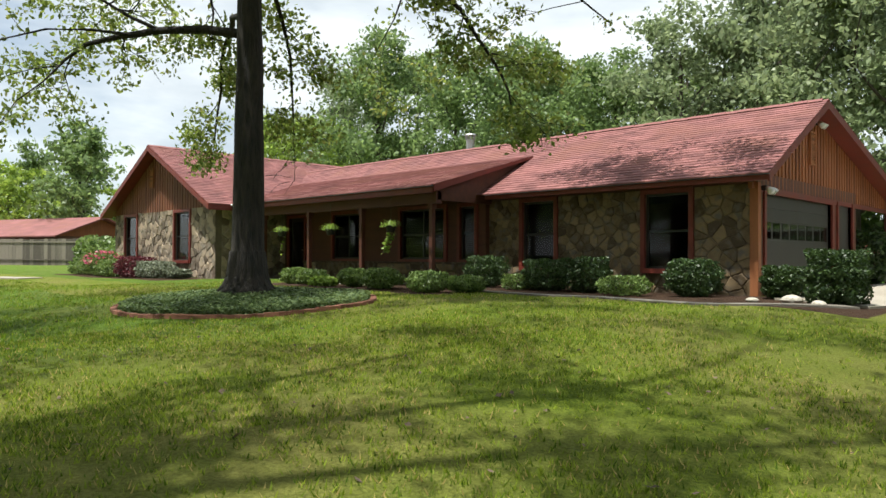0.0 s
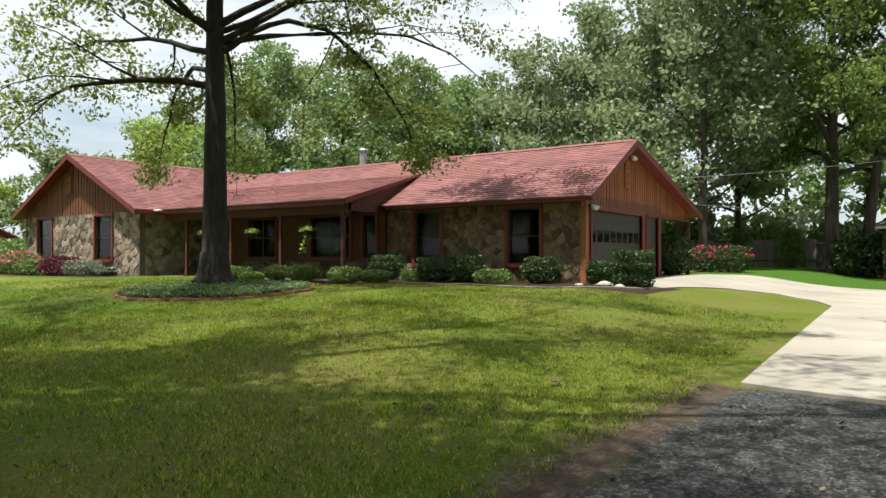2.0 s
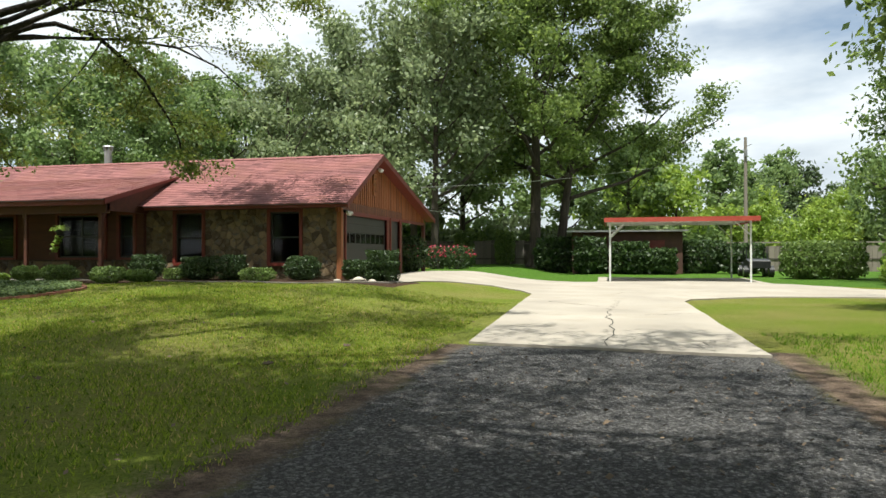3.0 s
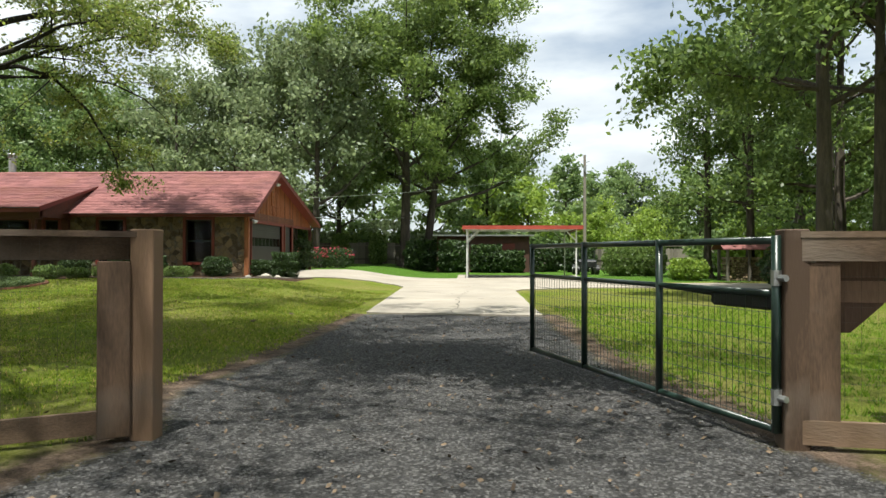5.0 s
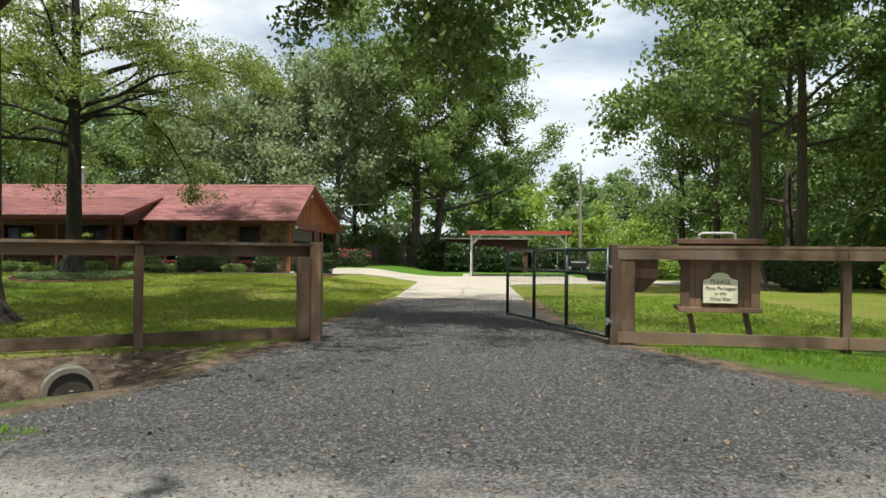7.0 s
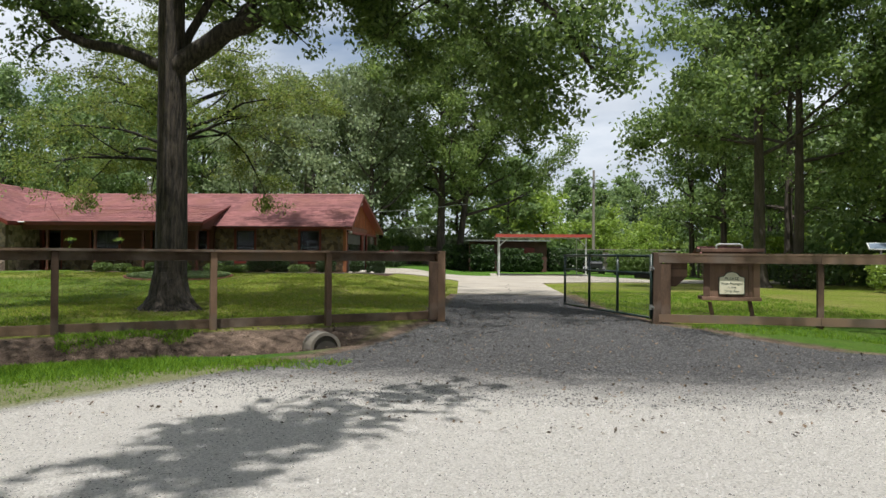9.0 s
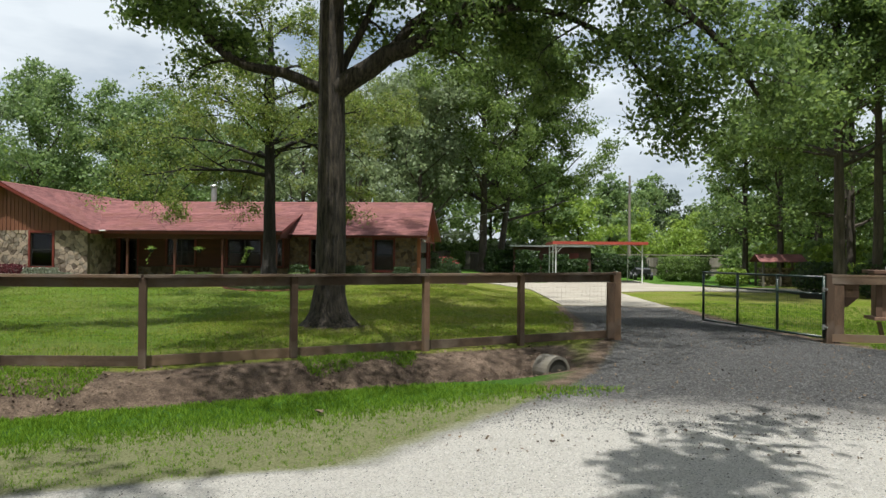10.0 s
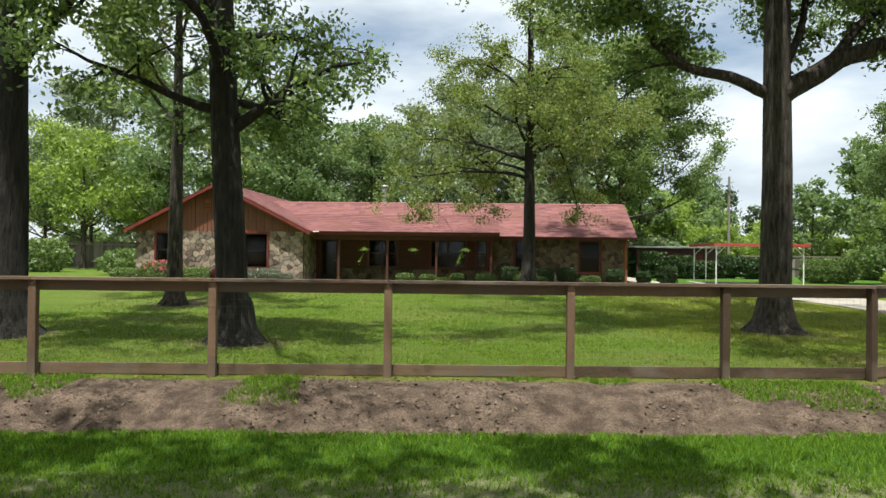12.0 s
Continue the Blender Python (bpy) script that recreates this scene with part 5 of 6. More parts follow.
# ---- shrubs ----
def shrub(x, y, rx, ry, h, mat, label, category="shrub", count=2600, size=0.05, box=0.5, seed=0, flower=None, flowers=0, group="", core=BARKFAR):
    """A shrub: stems inside, leaves gathered near an uneven rounded or clipped outline."""
    g = np.random.default_rng(seed + int(abs(x * 31 + y * 17)))
    z = gz(x, y)
    t = thing("shrub", (x, y, z), label, category, group)
    st = Shape()
    for k in range(7):
        a = k * 0.9
        st.tube([(0.05 * math.cos(a), 0.05 * math.sin(a), -0.05), (rx * 0.35 * math.cos(a), ry * 0.35 * math.sin(a), h * 0.45), (rx * 0.6 * math.cos(a), ry * 0.6 * math.sin(a), h * 0.8)], [0.02, 0.014, 0.006], 5)
    part("stem", st, core, t)
    d = g.normal(0, 1, (count, 3))
    d /= np.linalg.norm(d, axis=1)[:, None]
    p = d / np.max(np.abs(d), axis=1)[:, None] ** (box * 0.75)
    lump = 1 + 0.10 * np.sin(d[:, 0] * 7 + seed) * np.cos(d[:, 1] * 6 + x) + 0.06 * np.sin(d[:, 2] * 11)
    rad = lump * (1 - 0.5 * g.random(count) ** 2.6)
    c = p * rad[:, None] * np.array([rx, ry, h * 0.5]) + np.array([0, 0, h * 0.5])
    c[:, 2] = np.maximum(c[:, 2], 0.03)
    u = g.normal(0, 1, (count, 3))
    u /= np.linalg.norm(u, axis=1)[:, None]
    w = np.cross(u, g.normal(0, 1, (count, 3)))
    w /= np.linalg.norm(w, axis=1)[:, None]
    sz = size * g.uniform(0.6, 1.3, count)[:, None]
    part("foliage", quads_mesh("foliage", c, u * sz * 0.8, w * sz * 0.5), mat, t)
    if flower:
        d = g.normal(0, 1, (flowers, 3))
        d[:, 2] = np.abs(d[:, 2])
        d /= np.linalg.norm(d, axis=1)[:, None]
        cc = np.repeat(d * np.array([rx, ry, h * 0.5]) * 1.02 + np.array([0, 0, h * 0.52]), 5, 0) + g.normal(0, 0.02, (flowers * 5, 3))
        u = g.normal(0, 1, cc.shape)
        u /= np.linalg.norm(u, axis=1)[:, None]
        w = np.cross(u, g.normal(0, 1, cc.shape))
        w /= np.linalg.norm(w, axis=1)[:, None]
        part("blossoms", quads_mesh("blossoms", cc, u * 0.045, w * 0.035), flower, t)
    return t


G1, G2 = "shrubs along the garage wall", "azaleas before the porch"
for x, y, rx, ry, h in ((-11.3, -2.5, 0.55, 0.5, 0.48), (-10.2, -2.75, 0.5, 0.45, 0.42), (-8.85, -2.5, 0.42, 0.42, 0.5), (-7.5, -2.8, 0.62, 0.5, 0.52), (-5.75, -3.0, 0.6, 0.5, 0.5), (-5.05, -2.6, 0.5, 0.45, 0.38)):
    shrub(x, y, rx * 0.82, ry * 0.85, h * 0.92, LEAF_BOX, "low rounded green azalea in the mulch bed", group=G2, count=3000, size=0.04, box=0.2)
for x, y, rx, ry, h in ((-6.35, -0.5, 0.5, 0.45, 0.85), (-4.6, -0.5, 0.5, 0.42, 0.8), (-3.5, -0.55, 0.5, 0.45, 0.86), (-1.15, -0.6, 0.46, 0.45, 0.8), (0.3, -0.2, 0.34, 0.4, 0.66)):
    shrub(x, y, rx, ry, h * 0.88, LEAF_SHRUB, "dark glossy clipped shrub against the stone wall", group=G1, count=5200, size=0.038, box=0.6)
shrub(1.32, -0.75, 0.42, 0.42, 0.86, LEAF_SHRUB, "large clipped boxy shrub at the garage corner", count=9000, size=0.038, box=1.0)
shrub(-5.2, -0.75, 0.35, 0.3, 0.36, LEAF_BOX, "small pale-leaved shrub in the bed", count=1200, size=0.04)
shrub(-2.4, -0.9, 0.5, 0.4, 0.4, LEAF_BOX, "small bright-leaved shrub in the bed", count=1800, size=0.04)
shrub(-9.5, -2.9, 0.35, 0.3, 0.22, LEAF_FERN, "clump of pale grassy leaves in the bed", count=700, size=0.07)
for x, y, rx, ry, h, mat, lab, fl, n in ((-24.3, -3.4, 0.8, 0.6, 0.5, LEAF_BOX, "low green shrub by the stone wing", None, 0), (-22.6, -3.4, 1.0, 0.7, 0.85, LEAF_BOX, "azalea with pink-red blossoms by the wing", FLOWERPINK, 130), (-21.0, -3.5, 0.8, 0.6, 0.62, LEAF_BOX, "low green shrub by the stone wing", None, 0), (-19.4, -3.5, 0.85, 0.6, 0.72, LEAF_PLUM, "plum-red leaved shrub by the stone wing", None, 0), (-17.8, -3.5, 0.8, 0.55, 0.55, LEAF_SILVER, "low silvery shrub beside the stone wing", None, 0), (-16.9, -3.2, 0.4, 0.4, 0.3, LEAF_SILVER, "low silvery shrub beside the stone wing", None, 0)):
    shrub(x, y, rx, ry, h, mat, lab, count=3000, size=0.055, flower=fl, flowers=n)
# back garden
for x, y in ((16.3, 16.6), (18.0, 17.0)):
    shrub(x, y, 1.0, 1.0, 1.8, LEAF_BOX, "large rounded glossy hedge shrub beyond the carport", "hedge", 5200, 0.085, 0.6)
for x, y, h in ((-2.6, 29.4, 2.4), (0.3, 29.4, 2.4)):
    shrub(x, y, 0.68, 0.68, h, LEAF_BOX, "upright clipped evergreen shrub before the board fence", count=4500, size=0.1, box=0.5)
for x, y in ((-1.0, 15.2), (0.1, 14.8), (-2.0, 13.6)):
    shrub(x, y, 0.9, 0.7, 1.15, LEAF_SHRUB, "rose bush with red blossoms beside the patio", "rose bush", 2600, 0.06, 0.4, 3, FLOWER, 60)
shrub(-0.6, 8.6, 0.7, 0.8, 1.5, LEAF_SHRUB, "tall green shrub by the patio post", count=3600, size=0.07)
for x, y, rx, h in ((4.2, 25.4, 1.4, 2.2), (8.6, 23.2, 1.1, 1.9), (10.3, 23.2, 0.9, 1.5), (15.0, 25.0, 1.3, 1.8), (6.3, 23.3, 1.0, 2.2), (12.8, 25.6, 1.5, 2.0)):
    shrub(x, y, rx, 1.1, h, LEAF_SHRUB, "broad dark hedge shrub at the back of the lot", "hedge", 3200, 0.14, 0.7)
for x, y, rx, h, mat in ((18.2, 9.8, 0.95, 1.1, LEAF_LIME), (19.6, 1.2, 1.3, 1.6, LEAF_SHRUB), (22.6, 10.4, 1.2, 1.2, LEAF_LIME), (20.4, -3.0, 1.3, 1.6, LEAF_SHRUB), (23.5, 3.0, 1.6, 1.6, LEAF_LIME), (22.6, -7.0, 1.4, 1.6, LEAF_LIME), (25.8, -1.5, 1.8, 2.0, LEAF_FAR)):
    shrub(x, y, rx, rx * 0.8, h, mat, "green bush at the edge of the east wood", "bush", 2400, 0.1, 0.3)
for x, y, h in ((-33.5, 4.6, 2.0), (-37.0, 3.2, 1.7), (-41.5, 3.0, 2.0), (-29.0, 7.5, 1.5), (-26.5, 1.0, 1.3)):
    shrub(x, y, 1.5, 1.2, h, LEAF_BOX, "green shrub before the far board fence", "shrub", 1800, 0.15, 0.4)
for i in range(26):
    a = i / 25
    x, y = 14 + 36 * a + rw.uniform(-1, 1), 48 + 14 * math.sin(a * 3.1) + rw.uniform(-2, 2)
    shrub(x, y, 3.4, 2.4, rw.uniform(3.0, 5.0), LEAF_LIME if i % 3 else LEAF_FAR, "thicket of light green undergrowth", "thicket", 1100, 0.4, 0.3, i)
for i in range(30):
    x, y = 24.5 + rw.uniform(-1, 9), -14 + i * 1.5
    shrub(x, y, 2.0, 1.8, rw.uniform(1.6, 3.4), (LEAF_LIME, LEAF_DARK, LEAF_FAR, LEAF_DARK)[i % 4], "undergrowth of the east wood", "thicket", 1000, 0.26, 0.3, i)
for i in range(34):
    x, y = -46 + i * 1.75, 36 + rw.uniform(-2, 4) - (4 if i < 18 else 0)
    shrub(x, y, 2.4, 1.8, rw.uniform(2.4, 4.6), (LEAF_FAR, LEAF_DARK, LEAF_GREY)[i % 3], "undergrowth behind the house", "thicket", 1000, 0.36, 0.3, i)
for i in range(16):
    x, y = -32 - rw.uniform(0, 14), -30 + i * 0.8
    shrub(x, y, 2.0, 1.8, rw.uniform(1.4, 3.0), (LEAF_FAR, LEAF_LIME, LEAF_DARK)[i % 3], "undergrowth of the west wood", "thicket", 900, 0.3, 0.3, i)

sheet("garden_pad", [(-24.2, -7.3), (-20.6, -6.7), (-20.6, -6.0), (-24.2, -6.6)], 0.03, 0.08, CONCRETE, "small pale concrete pad in the lawn", "pad")

# ivy bed round the lawn oak, with a brick edge
BED_X, BED_Y, BED_R = -5.5, -7.25, 2.0
bed = thing("ivy_bed", (BED_X, BED_Y, gz(BED_X, BED_Y)), "round bed of low ivy edged with red bricks about the oak", "planting bed")
g = np.random.default_rng(3)
n = 36000
rr, aa = BED_R * 0.97 * np.sqrt(g.random(n)), g.random(n) * 2 * np.pi
c = np.stack([rr * np.cos(aa), rr * np.sin(aa), np.zeros(n)], -1)
c[:, 2] = ground_z(c[:, 0] + BED_X, c[:, 1] + BED_Y) - gz(BED_X, BED_Y) + g.uniform(0.02, 0.13, n)
u = g.normal(0, 1, (n, 3)) * np.array([1, 1, 0.35])
u /= np.linalg.norm(u, axis=1)[:, None]
w = np.cross(u, g.normal(0, 0.4, (n, 3)) + np.array([0, 0, 1]))
w /= np.linalg.norm(w, axis=1)[:, None]
ivy = part("ivy", quads_mesh("ivy", c, u * 0.024, w * 0.019), IVY, bed)
brick_me = Shape().box(-0.1, 0.1, -0.045, 0.045, -0.08, 0.045).mesh("brick")
for i in range(66):
    a = 2 * math.pi * i / 66
    x, y = BED_R * math.cos(a), BED_R * math.sin(a)
    part("brick", brick_me, BRICK, bed, at=pose(x, y, gz(BED_X + x, BED_Y + y) - gz(BED_X, BED_Y) + random.uniform(0.0, 0.015), random.uniform(-3, 3), 0, math.degrees(a) + 90 + random.uniform(-3, 3)))

# ---- carport ----
carport = thing("carport", (7.42, 10.9, -0.36), "open metal carport with a red edge on thin white posts", "carport")
CW, CD, CH = 5.7, 5.4, 2.66
for x, y in ((0.05, 0.2), (0.05, 2.3), (0.05, 5.0), (CW - 0.12, 0.2), (CW - 0.12, 5.0)):
    p = part("post", Shape().tube([(x, y, 0), (x, y, CH - 0.12)], 0.04, 8), WHITE, carport)
    part("brace", Shape().tube([(x, y, CH - 0.75), (x + (0.6 if x < 3 else -0.6), y, CH - 0.16)], 0.025, 6), WHITE, p)
deck = Shape()
prof = []
for i in range(40):
    x = -0.15 + i * (CW + 0.3) / 39
    prof.append((x, CH - 0.03 + (0.035 if i % 2 else 0.0)))
deck.prism(prof + [(x, z - 0.02) for x, z in prof[::-1]], "y", -0.1, CD)
part("roof_sheet", deck, TANMETAL, carport, "ribbed pale metal roof sheet")
part("fascia", Shape().box(-0.15, CW + 0.15, -0.14, -0.1, CH - 0.17, CH + 0.02), REDMETAL, carport, "red metal edge")
part("fascia", Shape().box(-0.19, -0.15, -0.14, CD, CH - 0.17, CH + 0.02), REDMETAL, carport)
part("fascia", Shape().box(CW + 0.15, CW + 0.19, -0.14, CD, CH - 0.17, CH + 0.02), REDMETAL, carport)
for y in (0.2, 1.5, 2.8, 4.1, 5.2):
    part("purlin", Shape().box(-0.1, CW + 0.1, y - 0.03, y + 0.03, CH - 0.13, CH - 0.05), WHITE, carport)

shed = thing("shed", (5.2, 24.2, -0.38), "low brown shed with a pale flat metal roof", "shed")
part("wall", wall_x(0, 6.4, 0, 0.12, 0, 2.5, [(4.4, 5.4, 0, 2.0)]), SHEDWALL, shed)
part("wall", Shape().box(0, 0.12, 0.12, 4, 0, 2.5).box(6.28, 6.4, 0.12, 4, 0, 2.5).box(0.12, 6.28, 3.88, 4, 0, 2.5), SHEDWALL, shed)
part("roof", Shape().prism([(-0.4, 2.5), (4.3, 2.62), (4.3, 2.72), (-0.4, 2.6)], "x", -0.3, 6.7), METAL, shed)
part("door", Shape().box(4.4, 5.4, 0.04, 0.08, 0, 2.0), REDTRIM, shed)

cart = thing("utility_cart", (14.8, 20.0, gz(14.8, 20)), "small black utility vehicle parked beyond the carport", "vehicle")
part("body", Shape().prism([(-1.0, 0.45), (-1.0, 0.85), (-0.4, 0.95), (-0.1, 0.9), (0.2, 0.7), (1.0, 0.75), (1.0, 0.45)], "x", -0.55, 0.55), BLACK, cart, bevel=0.03)
for x in (-0.5, 0.5):
    part("cage_hoop", Shape().tube([(x, -0.4, 0.9), (x, -0.3, 1.5), (x, 0.4, 1.5), (x, 0.6, 0.75)], 0.03, 6), BLACK, cart)
for x in (-0.6, 0.6):
    for y in (-0.75, 0.75):
        wlt = part("wheel", Shape().tube([(x - 0.11, y, 0.3), (x + 0.11, y, 0.3)], 0.3, 16), BLACK, cart)
        part("rim", Shape().tube([(x - 0.12, y, 0.3), (x + 0.12, y, 0.3)], 0.16, 12), METAL, wlt)

# firewood shelter
shelter = thing("firewood_shelter", (19.6, 8.6, gz(19.6, 8.6)), "small open shelter with a red roof stacked with firewood", "shelter")
for x, y in ((0.1, 0.1), (1.1, 0.1), (2.3, 0.1), (0.1, 1.3), (2.3, 1.3)):
    part("post", Shape().box(x - 0.06, x + 0.06, y - 0.06, y + 0.06, 0, 1.5), GREYWOOD, shelter)
part("roof", Shape().prism([(-0.2, 1.48), (0.7, 1.92), (1.6, 1.48), (1.6, 1.53), (0.7, 1.98), (-0.2, 1.53)], "x", -0.2, 2.6), SHINGLE, shelter)
logs = Shape()
for i in range(17):
    for j in range(9):
        x, z = 0.22 + i * 0.12 + (0.05 if j % 2 else 0), 0.08 + j * 0.125
        r = random.uniform(0.045, 0.065)
        logs.tube([(x, 0.22 + random.uniform(-0.06, 0.04), z), (x, 1.2, z)], r, 7)
firewood = tagged(part("firewood", logs, LOGS, None, at=pose(19.6, 8.6, gz(19.6, 8.6))), "stack of split firewood logs in the shelter", "firewood", kind="stuff")


# board fences far off
def board_fence(p, q, h, label):
    p, q = Vector(p), Vector(q)
    f = thing("board_fence", (0, 0, 0), label, "fence")
    n = int((q - p).length / 0.3)
    ang = math.degrees(math.atan2(q.y - p.y, q.x - p.x))
    me = Shape().box(-0.145, 0.145, -0.012, 0.012, 0, h).mesh("board")
    for i in range(n):
        c = p.lerp(q, (i + 0.5) / n)
        part("board", me, GREYWOOD, f, at=pose(c.x, c.y, gz(max(-60, c.x), c.y) - 0.03 + random.uniform(-0.03, 0.03), 0, 0, ang))
    for z in (0.35, h - 0.3):
        fence_board("rail", p, q, gz(max(-60, p.x), p.y) + z, gz(max(-60, p.x), p.y) + z + 0.09, 0.04, f, GREYWOOD, 0.02)


board_fence((-8.0, 31.6), (30.0, 32.6), 1.75, "weathered grey board fence across the back of the lot")
board_fence((-62.0, -2.0), (-26.0, 24.0), 2.0, "tall weathered board fence to the neighbouring lot")

# neighbouring house
nb = thing("neighbour_house", (-78, 1, -0.1), "low neighbouring house with a red roof behind the board fence", "house", turn=20)
part("wall", Shape().box(0, 17, 0, 9, 0, 2.6), SHEDWALL, nb)
part("roof", Shape().prism([(-0.6, 2.5), (4.5, 4.3), (9.6, 2.5), (9.6, 2.6), (4.5, 4.45), (-0.6, 2.6)], "x", -0.6, 17.6), SHINGLE, nb)
part("gable", Shape().prism([(0, 2.6), (4.5, 4.2), (9, 2.6)], "x", 16.8, 17.0), SIDING, nb)

# utility pole and lines
pole = thing("utility_pole", (17.55, 38.6, -0.38), "weathered wooden utility pole", "utility pole")
part("shaft", Shape().tube([(0, 0, 0), (0, 0, 10.1)], [0.17, 0.11], 10), GREYWOOD, pole)
part("bracket", Shape().tube([(0, 0, 9.4), (0.45, 0, 9.55)], 0.03, 6).box(-0.1, 0.1, -0.25, -0.1, 8.6, 9.1), METAL, pole)


def cable(a, b, sag, r=0.012):
    a, b = Vector(a), Vector(b)
    pts = [a.lerp(b, i / 14) - Vector((0, 0, sag * 4 * (i / 14) * (1 - i / 14))) for i in range(15)]
    tagged(part("cable", Shape().tube(pts, r, 4), METAL), "thin grey overhead service cable", "cable")


cable((-0.2, 10.0, 2.7), (2.6, 27.6, 3.6), 0.15)
cable((-0.2, 9.0, 3.6), (17.5, 38.6, 8.8), 0.5)

# culvert under the drive entrance
culvert = thing("culvert", (4.25, -24.0, -0.5), "short concrete culvert pipe end in the ditch", "culvert", turn=126)
ring = Shape()
for r, d in ((0.25, 0), (0.2, 1)):
    for xx in (0.08, 0.42):
        for i in range(24):
            a = 2 * math.pi * i / 24
            ring.v.append(Vector((xx, r * math.cos(a), r * math.sin(a))))
for i in range(24):
    j = (i + 1) % 24
    ring.f += [[i, j, 24 + j, 24 + i], [48 + i, 72 + i, 72 + j, 48 + j], [i, 48 + i, 48 + j, j], [24 + i, 24 + j, 72 + j, 72 + i]]
part("pipe", ring, OLDCONC, culvert, smooth=False)
# dark disc stands in for the shade inside the pipe
part("pipe_dark_disc", Shape().tube([(0.1, 0, 0), (0.16, 0, 0)], 0.21, 24), CRACK_PIPEDARK, culvert)

# drop box on the fence
box = thing("drop_box", (11.47, -20.33, 0), "brown cedar parcel drop box with a sign, on two slanting legs", "drop box", turn=-9)
for i in range(8):
    part("board", Shape().box(-0.42 + i * 0.105, -0.42 + i * 0.105 + 0.1, -0.2, -0.17, 0.17, 0.78), BOXWOOD, box)
part("body", Shape().box(-0.42, 0.42, -0.17, 0.35, 0.17, 0.99), BOXWOOD, box)
for x in (-0.46, 0.46):
    part("corner_board", Shape().box(x - 0.06, x + 0.06, -0.225, -0.19, 0.17, 0.99), BOXWOOD, box, bevel=0.004)
part("skirt", Shape().box(-0.55, 0.55, -0.24, 0.37, 0.1, 0.17), BOXWOOD, box, bevel=0.006)
lid = part("lid", Shape().box(-0.58, 0.58, -0.3, 0.42, 1.05, 1.12).box(-0.48, 0.48, -0.22, 0.36, 0.99, 1.05), BOXWOOD, box, "flat grey-brown lid", bevel=0.006)
part("lid_handle", Shape().tube([(-0.24, 0.05, 1.12), (-0.24, 0.05, 1.18), (-0.2, 0.05, 1.205), (0.2, 0.05, 1.205), (0.24, 0.05, 1.18), (0.24, 0.05, 1.12)], 0.022, 8), METAL, lid)
for x in (-0.38, 0.36):
    part("leg", Shape().box(x - 0.035, x + 0.035, -0.035, 0.035, -0.6, 0.02, pose(0.02, 0.1, 0.1, -6, -10, 0)), BOXWOOD, box)
sg = Shape()
arc = [(-0.24, 0.22), (0.24, 0.22), (0.24, 0.56), (0.16, 0.58)] + [(0.13 * math.cos(a), 0.60 + 0.07 * math.sin(a)) for a in (0, 0.5, 1.05, 1.57, 2.1, 2.65, 3.14)] + [(-0.16, 0.58), (-0.24, 0.56)]
sign = part("sign", sg.prism(arc, "y", -0.255, -0.232), SIGNDARK, box, "cream sign with dark lettering and border")
part("sign_face", Shape().prism([(x * 0.94, 0.42 + (z - 0.42) * 0.94) for x, z in arc], "y", -0.261, -0.2555), CREAM, sign)


def lettering(body, size, x, z, parent):
    cu = bpy.data.curves.new("lettering", "FONT")
    cu.body, cu.size, cu.align_x, cu.extrude = body, size, "CENTER", 0.001
    tmp = new("tmp", cu)
    bpy.context.view_layer.update()
    me = bpy.data.meshes.new_from_object(tmp.evaluated_get(bpy.context.evaluated_depsgraph_get()))
    bpy.data.objects.remove(tmp)
    me.materials.clear()
    part("lettering", me, SIGNDARK, parent, at=pose(x, -0.2635, z, 90, 0, 0))


lettering("PLEASE", 0.085, 0, 0.50, sign)
lettering("Place Packages", 0.066, 0, 0.415, sign)
lettering("in the", 0.066, 0, 0.345, sign)
lettering("Drop Box", 0.066, 0, 0.27, sign)

# letter box on the gate side, solar panel, keypad box
lbox = thing("letter_box", (10.33, -20.31, 0), "small brown cedar letter box behind the fence", "letter box", turn=-9)
part("body", Shape().prism([(-0.1, 0.86), (-0.1, 0.36), (0.1, 0.36), (0.3, 0.55), (0.3, 0.86)], "y", -0.02, 0.2), BOXWOOD, lbox, bevel=0.004)
for z in (0.56, 0.72):
    part("board", Shape().box(-0.11, 0.31, -0.035, -0.02, z, z + 0.14), BOXWOOD, lbox)
solar = thing("solar_panel", (14.0, -21.02, 1.02), "small white-framed solar panel on the fence", "solar panel")
part("bracket", Shape().tube([(0, 0, 0), (0, 0, 0.1)], 0.02, 6), METAL, solar)
part("frame", Shape().box(-0.24, 0.24, -0.08, 0.08, -0.012, 0.012, pose(0, 0, 0.15, 50, 0, 0)), WHITE, solar)
part("cells", Shape().box(-0.22, 0.22, -0.065, 0.065, 0.012, 0.016, pose(0, 0, 0.15, 50, 0, 0)), SKYBLUE, solar)


